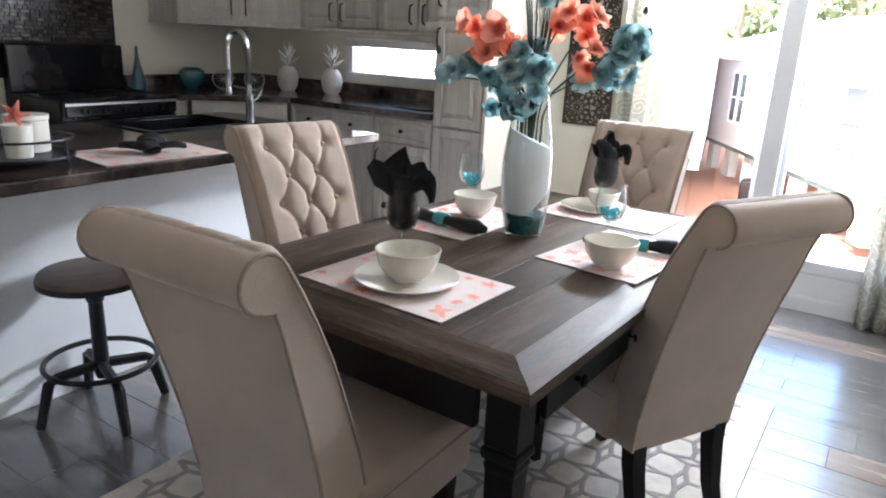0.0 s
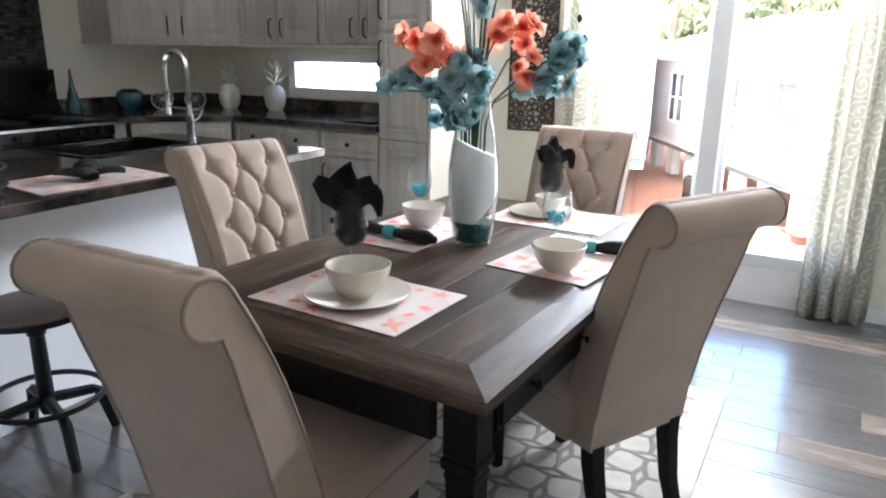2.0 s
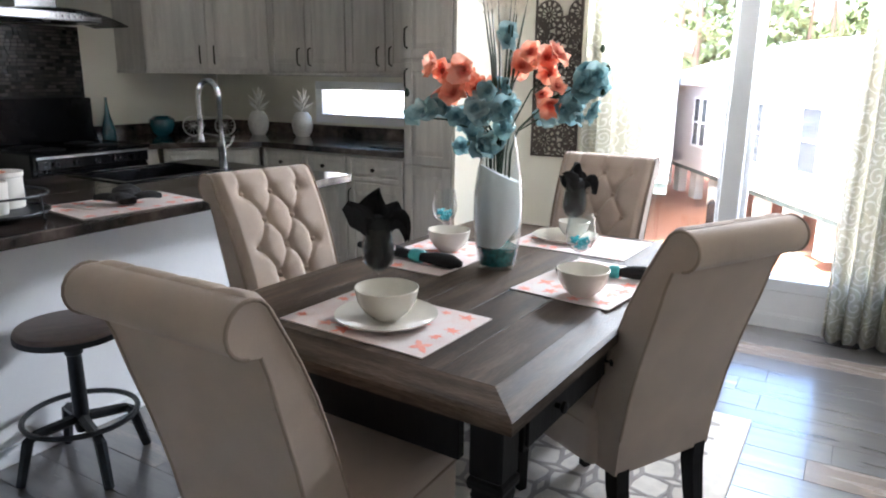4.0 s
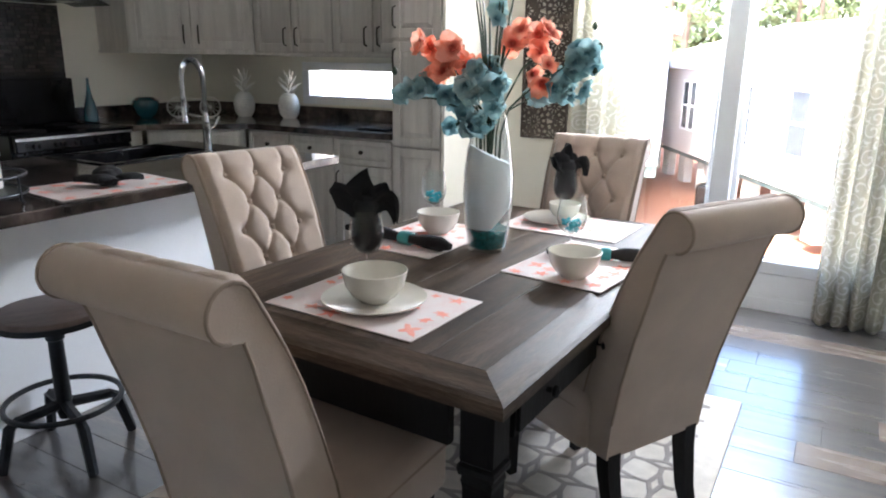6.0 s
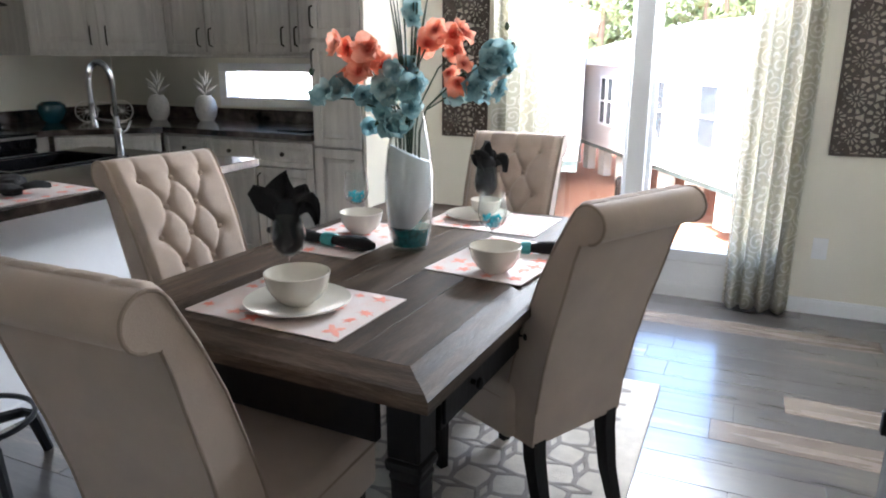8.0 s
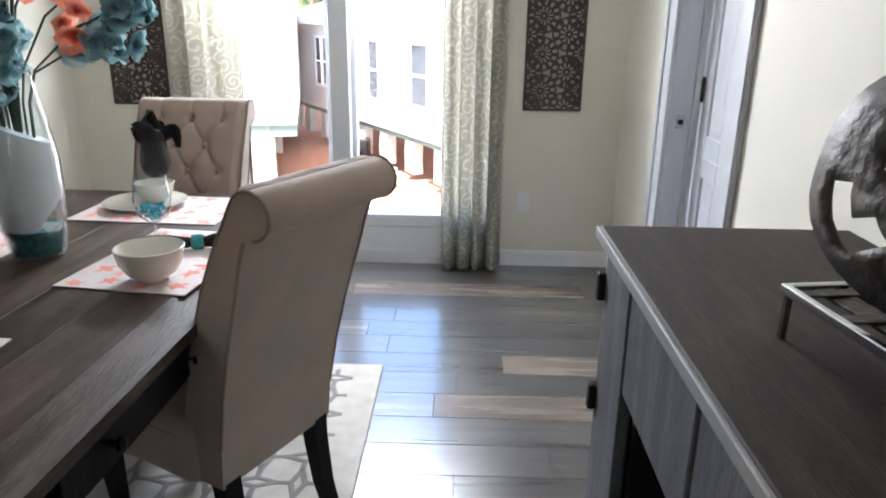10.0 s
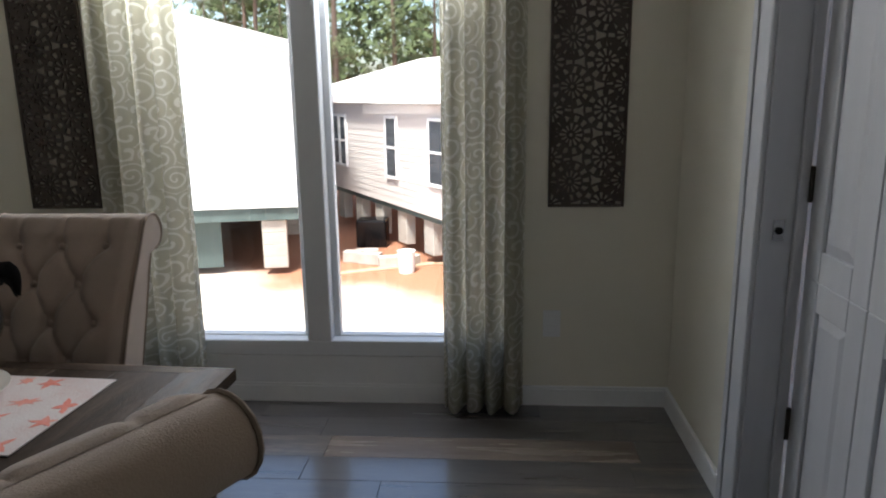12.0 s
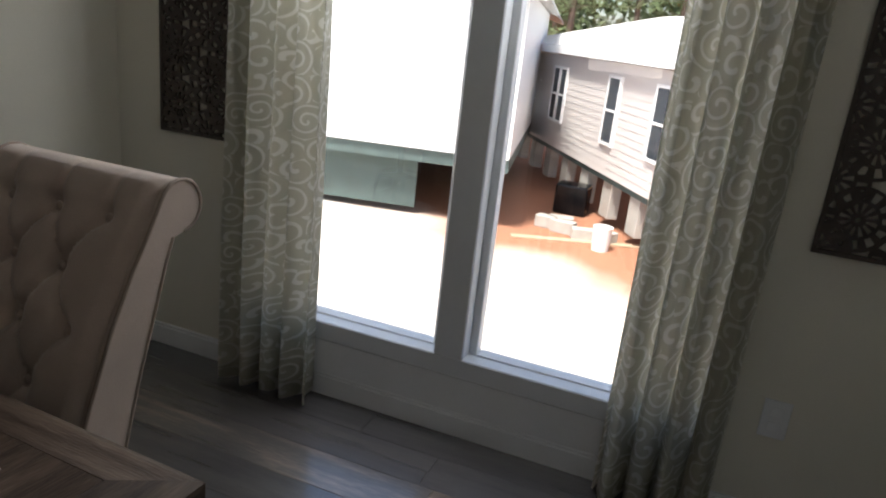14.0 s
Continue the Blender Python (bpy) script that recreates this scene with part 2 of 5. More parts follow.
fixed("wall_stub", B((-1.528, 3.88, 0), (-1.508, WY1, H)), WALL, "cream painted end panel beside the pantry", "wall")


def baseboard(name, x0, x1, y0, y1):
    bm = B((x0, y0, 0), (x1, y1, 0.075))
    box(bm, (x0, y0 if y0 < 2 or x1 - x0 < .1 else y0 + 0.004, 0.075), (x1, y1, 0.088), 0.002)
    return fixed(name, bm, TRIM, "white painted baseboard", "baseboard")


baseboard("baseboard_north", -1.506, WX1, WY1 - 0.016, WY1)
baseboard("baseboard_east", WX1 - 0.016, WX1, 3.752, WY1 - 0.017)

# tall windows with a thick post between them
w = thing("window_1", "pair of tall white framed windows with clear glass", "window", kind="structure")
bm = bmesh.new()
x0, x1, z0, z1 = WIN
ya, yb = WY1 - 0.012, WY1 + 0.12
box(bm, (x0 - 0.02, ya, z0 - 0.0), (x1 + 0.02, yb, z0 + 0.07), 0.004)
box(bm, (x0 - 0.02, ya, z1 - 0.06), (x1 + 0.02, yb, z1), 0.004)
box(bm, (x0 - 0.02, ya, z0 + 0.07), (x0 + 0.05, yb, z1 - 0.06), 0.004)
box(bm, (x1 - 0.05, ya, z0 + 0.07), (x1 + 0.02, yb, z1 - 0.06), 0.004)
part("window_frame", bm, FRAMEW, w)
part("window_post", B((-0.108, ya - 0.004, z0 + 0.07), (0.0, yb, z1 - 0.06), 0.005), FRAMEW, w)
for a, b in ((x0 + 0.05, -0.108), (0.0, x1 - 0.05)):
    bm = bmesh.new()
    s, hs = 0.028, 0.006
    for c, d, e, f in ((a, a + s, z0 + .07, z1 - .06), (b - s, b, z0 + .07, z1 - .06), (a + s, b - s, z0 + .07, z0 + .07 + hs), (a + s, b - s, z1 - .06 - hs, z1 - .06)):
        box(bm, (c, WY1 + 0.05, e), (d, WY1 + 0.10, f), 0.003)
    sash = part("sash", bm, FRAMEW, w)
    g = part("pane", B((a + s, WY1 + 0.072, z0 + .07 + hs), (b - s, WY1 + 0.076, z1 - .06 - hs)), PANE, sash)
    g.visible_shadow = False
part("window_apron", B((x0 - 0.02, WY1 - 0.01, 0.088), (x1 + 0.02, WY1 - 0.001, z0 - 0.002), 0.002), TRIM, w)

w = thing("window_2", "low white framed kitchen window above the counter", "window", kind="structure")
x0, x1, z0, z1 = KWIN
bm = bmesh.new()
for a, b, c, d in ((x0 - .05, x1 + .05, z0 - .05, z0 + .015), (x0 - .05, x1 + .05, z1 - .015, z1 + .045), (x0 - .05, x0 + .015, z0 + .015, z1 - .015), (x1 - .015, x1 + .05, z0 + .015, z1 - .015)):
    box(bm, (a, WY1 - 0.015, c), (b, WY1 + 0.1, d), 0.003)
part("window_frame", bm, TRIM, w)
part("pane", B((x0 + .015, WY1 + 0.05, z0 + .015), (x1 - .015, WY1 + 0.054, z1 - .015)), PANE, w).visible_shadow = False

# door in the east wall
d = thing("door_1", "closed white panelled door with white casing", "door", kind="structure")
bm = bmesh.new()
for a, b, e in ((3.625, 3.75, 3.715), (2.825, 2.915, 2.825)):
    box(bm, (WX1 - 0.018, a, 0), (WX1 - 0.0005, b, 2.07), 0.004)
    box(bm, (WX1 - 0.025, e, 0), (WX1 - 0.0175, e + 0.035, 2.07), 0.003)
box(bm, (WX1 - 0.018, 2.825, 2.07), (WX1 - 0.0005, 3.75, 2.17), 0.004)
part("door_casing", bm, DOORW, d)
bm = bmesh.new()
box(bm, (WX1 - 0.004, 3.618, 0), (WX1 + 0.18, 3.639, 2.06), 0.002)
box(bm, (WX1 - 0.004, 2.901, 0), (WX1 + 0.18, 2.922, 2.06), 0.002)
box(bm, (WX1 - 0.004, 2.901, 2.06), (WX1 + 0.18, 3.639, 2.079), 0.002)
part("door_jamb", bm, DOORW, d)
part("door_stop", B((WX1 + 0.085, 3.603, 0), (WX1 + 0.118, 3.6175, 2.06), 0.003), DOORW, d)
bm = bmesh.new()
for x0, x1 in ((-3.60, -3.262), (-3.258, -2.925)):
    raised(bm, x0, 0.012, x1, 0.83, 0, frame_w=0.085)
    raised(bm, x0, 0.83, x1, 2.05, 0, frame_w=0.085)
box(bm, (-3.60, 0.02, 0.012), (-2.925, 0.045, 2.05))
leaf = part("door_leaf", bm, DOORW, d, m=Matrix.Translation((WX1 + 0.122, 0, 0)) @ pose(0, 0, 0, 0, 0, -90))
pl = part("strike_plate", B((WX1 + 0.030, 3.6155, 0.925), (WX1 + 0.062, 3.6182, 0.985), 0.001), STEEL, d)
part("latch_hole", lathe([(0.0, 0), (0.011, 0), (0.011, 0.004), (0.0, 0.004)], 14), BLACKW, pl, m=pose(WX1 + 0.046, 3.6157, 0.955, 90, 0, 0))
for z in (0.37, 1.09, 1.80):
    part("hinge", tube([(WX1 + 0.116, 3.597, z - 0.05), (WX1 + 0.116, 3.597, z + 0.05)], 0.007), BRONZE, d)

# outlet under the east picture
o = thing("wall_outlet", "white wall outlet plate near the floor", "outlet")
part("plate", B((0.925, WY1 - 0.007, 0.315), (1.0, WY1 - 0.0005, 0.435), 0.003, 2), TRIM, o)
for z in (0.352, 0.398):
    part("socket", B((0.945, WY1 - 0.009, z - 0.016), (0.98, WY1 - 0.0065, z + 0.016), 0.003), TRIM, o)

# ---- rug ----
RUG = mat("rug_pile", (0.62, 0.58, 0.52), 0.95, var=0.12, scale=20, bump=0.5, fine=300)
RUGL = mat("rug_lattice_yarn", (0.33, 0.30, 0.28), 0.95, var=0.15, scale=20, bump=0.5, fine=300)
rug = thing("area_rug", "cream rug with a grey trellis pattern under the table", "rug")
RX0, RX1, RY0, RY1 = -1.255, 0.312, 0.92, 3.215
part("ground_weave", B((RX0, RY0, 0.0), (RX1, RY1, 0.011), 0.003), RUG, rug)
bm = bmesh.new()


def stripe(bm, a, b, w=0.0095, z=0.0112):
    a, b = Vector((*a, z)), Vector((*b, z))
    s = (b - a).normalized().cross(Vector((0, 0, 1))) * w
    up = Vector((0, 0, 0.002))
    q = [bm.verts.new(p) for p in (a - s, b - s, b + s, a + s, a - s * .6 + up, b - s * .6 + up, b + s * .6 + up, a + s * .6 + up)]
    for f in ((0, 1, 5, 4), (1, 2, 6, 5), (2, 3, 7, 6), (3, 0, 4, 7), (4, 5, 6, 7)):
        bm.faces.new([q[k] for k in f])


cx, cy = 0.13, 0.13
nx, ny = int((RX1 - RX0 - 0.06) / cx), int((RY1 - RY0 - 0.06) / cy)
for i in range(nx):
    for j in range(ny):
        x, y = RX0 + 0.03 + i * cx, RY0 + 0.03 + j * cy
        if (i + j) % 2:
            stripe(bm, (x, y + cy / 2), (x + cx / 3, y + cy / 2))
            stripe(bm, (x + 2 * cx / 3, y + cy / 2), (x + cx, y + cy / 2))
            stripe(bm, (x + cx / 3, y + cy / 2), (x + cx / 2, y + cy))
            stripe(bm, (x + 2 * cx / 3, y + cy / 2), (x + cx / 2, y + cy))
            stripe(bm, (x + cx / 3, y + cy / 2), (x + cx / 2, y))
            stripe(bm, (x + 2 * cx / 3, y + cy / 2), (x + cx / 2, y))
        else:
            stripe(bm, (x + cx / 2, y), (x + cx / 2, y + cy / 3))
            stripe(bm, (x + cx / 2, y + 2 * cy / 3), (x + cx / 2, y + cy))
            stripe(bm, (x + cx / 2, y + cy / 3), (x, y + cy / 2))
            stripe(bm, (x + cx / 2, y + 2 * cy / 3), (x, y + cy / 2))
            stripe(bm, (x + cx / 2, y + cy / 3), (x + cx, y + cy / 2))
            stripe(bm, (x + cx / 2, y + 2 * cy / 3), (x + cx, y + cy / 2))
tagged(part("trellis", bm, RUGL, rug), "raised grey trellis lines", kind="stuff")

# ---- dining table ----
TX0, TX1, TY0, TY1, TZ = -0.97, 0.08, 1.43, 3.10, 0.762
table = thing("dining_table", "weathered brown plank dining table with black base", "table", pose((TX0 + TX1) / 2, (TY0 + TY1) / 2, 0.012, 0, 0, -2.5))
hx, hy, tz = (TX1 - TX0) / 2, (TY1 - TY0) / 2, TZ - 0.012
ed = 0.085
top = part("tabletop", B((-hx + ed, -hy + ed, tz - 0.03), (hx - ed, hy - ed, tz - 0.004)), BLACKW, table)
npl = 6
for k in range(npl):
    a = -hx + ed + 2 * (hx - ed) * k / npl
    b = a + 2 * (hx - ed) / npl
    part("plank", B((a + .0004, -hy + ed, tz - 0.02), (b - .0004, hy - ed, tz), 0.001), TABLEW, top)
TABLEX = mat("weathered_table_end_wood", [(0.022, 0.0135, 0.009), (0.062, 0.041, 0.029), (0.130, 0.092, 0.067)], 0.5, spec=0.16, scale=3.6, bump=0.35, fine=38, stretch=(0.9, 9, 9), rand=0.15, dist=0.004, calm=0.95)
for sx, sy, m in ((0, -1, TABLEX), (0, 1, TABLEX), (-1, 0, TABLEW), (1, 0, TABLEW)):
    bm = bmesh.new()
    vs = []
    for ex, zz in ((ed, tz), (0.012, tz - 0.016), (0.0, tz - 0.022), (0.0, tz - 0.05), (0.02, tz - 0.058), (ed, tz - 0.05)):
        if sx:
            vs.append([bm.verts.new((sx * (hx - ex), s * (hy - ex), zz)) for s in (-1, 1)])
        else:
            vs.append([bm.verts.new((s * (hx - ex), sy * (hy - ex), zz)) for s in (-1, 1)])
    for p, q in zip(vs, vs[1:] + vs[:1]):
        bm.faces.new((p[0], p[1], q[1], q[0]))
    bm.faces.new([v[0] for v in vs])
    bm.faces.new([v[1] for v in vs])
    part("edge_board", bm, m, top)
ins = 0.06
za, zb = tz - 0.175, tz - 0.055
for sx in (-1, 1):
    part("apron", B((sx * (hx - ins) - .012, -hy + ins + .09, za), (sx * (hx - ins) + .012, hy - ins - .09, zb), 0.002), BLACKW, table)
for sy in (-1, 1):
    part("apron", B((-hx + ins + .09, sy * (hy - ins) - .012, za), (hx - ins - .09, sy * (hy - ins) + .012, zb), 0.002), BLACKW, table)
for y in (-0.38, 0.38):
    dr = part("drawer_front", B((hx - ins + .0125, y - 0.3, za + .015), (hx - ins + .022, y + 0.3, zb - .012), 0.003), BLACKW, table)
    for dy in (-0.16, 0.16):
        part("knob", lathe([(0.0, 0), (0.007, 0), (0.007, 0.012), (0.015, 0.018), (0.015, 0.026), (0.0, 0.03)], 14), BLACKW, dr, m=pose(hx - ins + .022, y + dy, (za + zb) / 2, 0, 90, 0))
for sx in (-1, 1):
    for sy in (-1, 1):
        bm = square_loft([(.040, zb), (.040, .556), (.034, .55), (.043, .545), (.045, .535), (.043, .525), (.035, .52), (.038, .505), (.035, .49), (.029, .10), (.035, .085), (.026, 0.0)])
        part("leg", bm, BLACKW, table, m=pose(sx * (hx - 0.082), sy * (hy - 0.082), 0))


# ---- upholstered chairs ----
def chair():
    """Faces +y; the origin lies on the floor under the seat."""
    c = thing("dining_chair", "beige linen dining chair with rolled tufted back", "chair", group="chairs round the table")
    front = [(-.150, .44), (-.178, .55), (-.222, .68), (-.268, .80), (-.312, .89), (-.350, .955)]
    roll = [(-.424 + .050 * math.cos(a), .986 + .048 * math.sin(a)) for a in [radians(d) for d in range(22, 282, 20)]]
    back = [(-.404, .932), (-.386, .885), (-.362, .80), (-.325, .68), (-.292, .55), (-.268, .42), (-.257, .306), (-.16, .306)]
    prof = front + roll + back

    def half(z):
        return 0.190 + 0.019 * min(1, max(0, (z - .35) / .6))

    bm = bmesh.new()
    cols = []
    xs = [-1, -.985, -.94, -.5, 0, .5, .94, .985, 1]
    for s in xs:
        sh = 0.010 if abs(s) == 1 else 0.003 if abs(s) == .985 else 0
        cy, cz = -.33, .70
        cols.append([bm.verts.new((s * half(z), y + (cy - y) * sh * 2, z + (cz - z) * sh * 0.6)) for y, z in prof])
    n = len(prof)
    for p, q in zip(cols, cols[1:]):
        for k in range(n):
            bm.faces.new((p[k], p[(k + 1) % n], q[(k + 1) % n], q[k]))
    bm.faces.new(cols[0])
    bm.faces.new(cols[-1])
    back_ob = part("backrest", bm, FABRIC, c, smooth=True)
    # tufted front
    path = [(-.157, .47)] + front[1:] + roll[:4]
    lens = [0]
    for p, q in zip(path, path[1:]):
        lens.append(lens[-1] + math.dist(p, q))
    NU, NV = 72, 92
    bm = bmesh.new()
    grid = []
    btn = []
    for r, v in enumerate((0.20, 0.36, 0.52, 0.68, 0.84)):
        for u in ((-.60, 0, .60) if r % 2 == 0 else (-.30, .30)):
            btn.append((u, v))
    L = lens[-1]
    for j in range(NV + 1):
        s = L * j / NV
        k = max(i for i in range(len(path) - 1) if lens[i] <= s + 1e-9)
        f = (s - lens[k]) / (lens[k + 1] - lens[k])
        a, b = Vector(path[k]), Vector(path[k + 1])
        p = a.lerp(b, f)
        t = (b - a).normalized()
        nrm = Vector((t.y, -t.x))
        if nrm.x < 0 and k < 6:
            nrm = -nrm
        row = []
        for i in range(NU + 1):
            u = -1 + 2 * i / NU
            v = j / NV
            hw = half(p.y) - 0.012
            edge = min(1, (1 - abs(u)) / .10) * min(1, v / .06) * min(1, (1 - v) / .12)
            h = 0.024 * edge ** 0.6 + 0.001
            for bu, bv in btn:
                dx, dz = (u - bu) * hw, (v - bv) * L
                d = math.hypot(dx, dz)
                h -= 0.024 * math.exp(-(d / 0.022) ** 1.4)
            for bu, bv in btn:
                if bv > .8 and v > bv:
                    h -= 0.011 * math.exp(-(abs(u - bu) * hw / 0.007) ** 1.3) * (1 - .6 * (v - bv) / .16)
            for q in range(len(btn)):
                for w2 in range(q + 1, len(btn)):
                    (u1, v1), (u2, v2) = btn[q], btn[w2]
                    if abs(abs(u1 - u2) - .30) < .01 and abs(abs(v1 - v2) - .16) < .01:
                        ax, az, bx, bz = u1 * hw, v1 * L, u2 * hw, v2 * L
                        px, pz = u * hw, v * L
                        tt = max(0, min(1, ((px - ax) * (bx - ax) + (pz - az) * (bz - az)) / ((bx - ax) ** 2 + (bz - az) ** 2)))
                        dd = math.hypot(px - ax - tt * (bx - ax), pz - az - tt * (bz - az))
                        h -= 0.012 * math.exp(-(dd / 0.0075) ** 1.3)
            h = max(h, 0.0006)
            row.append(bm.verts.new((u * hw, p.x + nrm.x * h, p.y + nrm.y * h)))
        grid.append(row)
    for p, q in zip(grid, grid[1:]):
        for i in range(NU):
            bm.faces.new((p[i], p[i + 1], q[i + 1], q[i]))
    tp = part("tufted_panel", bm, FABRIC, back_ob, smooth=True)
    for bu, bv in btn:
        s = bv * L
        k = max(i for i in range(len(path) - 1) if lens[i] <= s + 1e-9)
        p = Vector(path[k]).lerp(Vector(path[k + 1]), (s - lens[k]) / (lens[k + 1] - lens[k]))
        part("button", lathe([(0, 0), (.009, 0), (.009, .003), (.005, .006), (0, .007)], 10), FABRIC, back_ob, m=pose(bu * (half(p.y) - .012), p.x + .001, p.y, -83, 0, 0))
    for s in (-1, 1):
        for pr in (front + roll, back[:6]):
            part("piping", tube([(s * (half(z) - .001), y, z) for y, z in pr], 0.0038, 6), PIPING, back_ob, smooth=True)
    # seat
    bm = bmesh.new()
    box(bm, (-.215, -.19, .30), (.215, .25, .475), 0.03, 4)
    for v in bm.verts:
        if v.co.z > .46:
            v.co.z += 0.018 * (1 - (v.co.x / .215) ** 2) * (1 - ((v.co.y - .03) / .22) ** 2)
    seat = part("seat", bm, FABRIC, c, smooth=True)
    part("piping", tube([(-.212, -.15, .43), (-.2155, .225, .43), (-.19, .2505, .43), (.19, .2505, .43), (.2155, .225, .43), (.212, -.15, .43)], 0.004, 6), PIPING, seat, smooth=True)
    for sx in (-1, 1):
        bm = bmesh.new()
        v = [[bm.verts.new((sx * (.165 + .05 * (z - .36)) + a * r, .205 + b * r, z)) for a, b in ((-1, -1), (1, -1), (1, 1), (-1, 1))] for r, z in ((.024, .36), (.022, .2), (.015, 0))]
        for p0, p1 in zip(v, v[1:]):
            for k in range(4):
                bm.faces.new((p0[k], p0[(k + 1) % 4], p1[(k + 1) % 4], p1[k]))
        bm.faces.new(v[0])
        bm.faces.new(v[-1])
        part("leg", bm, BLACKW, c)
        bm = bmesh.new()
        v = [[bm.verts.new((sx * (.160 + .04 * (z - .36)) + a * r, -.232 + dy + b * r, z)) for a, b in ((-1, -1), (1, -1), (1, 1), (-1, 1))] for r, z, dy in ((.024, .36, 0), (.023, .25, -.006), (.02, .12, -.03), (.016, 0, -.075))]
        for p0, p1 in zip(v, v[1:]):
            for k in range(4):
                bm.faces.new((p0[k], p0[(k + 1) % 4], p1[(k + 1) % 4], p1[k]))
        bm.faces.new(v[0])
        bm.faces.new(v[-1])
        part("leg", bm, BLACKW, c)
    return c


first = chair()
first.location = (-0.445, 1.448, 0.012)
copy_thing(first, pose(-0.052, 2.293, 0.012, 0, 0, 62))
copy_thing(first, pose(-0.93, 2.045, 0.012, 0, 0, -102.4))
copy_thing(first, pose(-0.416, 2.968, 0.012, 0, 0, 180))

# ---- sideboard ----
SIDEF = mat("weathered_grey_plank", [(0.04, 0.038, 0.038), (0.095, 0.09, 0.09), (0.17, 0.165, 0.163)], 0.65, spec=0.3, scale=3, bump=0.35, fine=36, stretch=(7, 7, 0.8), rand=0.15, dist=0.004)
SIDEL = mat("whitewashed_board_edge", (0.27, 0.262, 0.255), 0.6, var=0.3, scale=6, bump=0.3, fine=60, stretch=(4, 0.7, 4))
SIDET = mat("dark_sideboard_top", [(0.016, 0.011, 0.009), (0.040, 0.029, 0.024), (0.078, 0.060, 0.049)], 0.6, spec=0.2, scale=3.4, bump=0.3, fine=40, stretch=(9, 0.9, 9), dist=0.004)
SX, SB, SY0, SY1, SZ = 0.915, 1.40, 0.84, 2.055, 0.955
sb = thing("sideboard", "whitewashed wooden sideboard with dark plank top", "sideboard")
part("top", B((SX - 0.015, SY0, SZ - 0.022), (SB, SY1, SZ), 0.003), SIDET, sb)
part("top_edge", B((SX - 0.023, SY0, SZ - 0.0235), (SX - 0.0152, SY1, SZ - 0.001), 0.002), SIDEL, sb)
bm = bmesh.new()
for y in (SY0 + 0.02, 1.82, 1.45, 1.08, SY1 - 0.05):
    box(bm, (SX + 0.03, y - 0.012, 0.16), (SB, y + 0.012, SZ - 0.042))
box(bm, (SB - 0.015, SY0 + 0.01, 0.16), (SB - 0.002, SY1 - 0.04, SZ - 0.042))
box(bm, (SX + 0.02, SY0 + 0.01, SZ - 0.042), (SB, SY1 - 0.03, SZ - 0.0225))
part("body", bm, BLACKW, sb)
part("shelf", B((SX + 0.004, 0.88, 0.385), (SB - 0.02, 2.0, 0.412), 0.003), SIDEF, sb)
for y0, y1 in ((1.83, SY1 - 0.02), (SY0 + 0.01, 1.07)):
    dd = part("door", B((SX, y0, 0.17), (SX + 0.025, y1, SZ - 0.045), 0.003), SIDEF, sb)
    for z in (0.575, 0.83):
        part("hinge", B((SX - 0.016, (y1 if y0 > 1.5 else y0) - 0.012, z - 0.03), (SX + 0.001, (y1 if y0 > 1.5 else y0) + 0.012, z + 0.03), 0.003), BLACKW, dd)
for y0, y1 in ((1.455, 1.818), (1.085, 1.445)):
    part("drawer", B((SX, y0 + .003, 0.705), (SX + 0.025, y1 - .003, SZ - 0.045), 0.003), SIDEF, sb)
for y in (SY0 + 0.04, SY1 - 0.06):
    for x in (SX + 0.03, SB - 0.04):
        part("leg", B((x - 0.025, y - 0.025, 0), (x + 0.025, y + 0.025, 0.17), 0.003), BLACKW, sb)


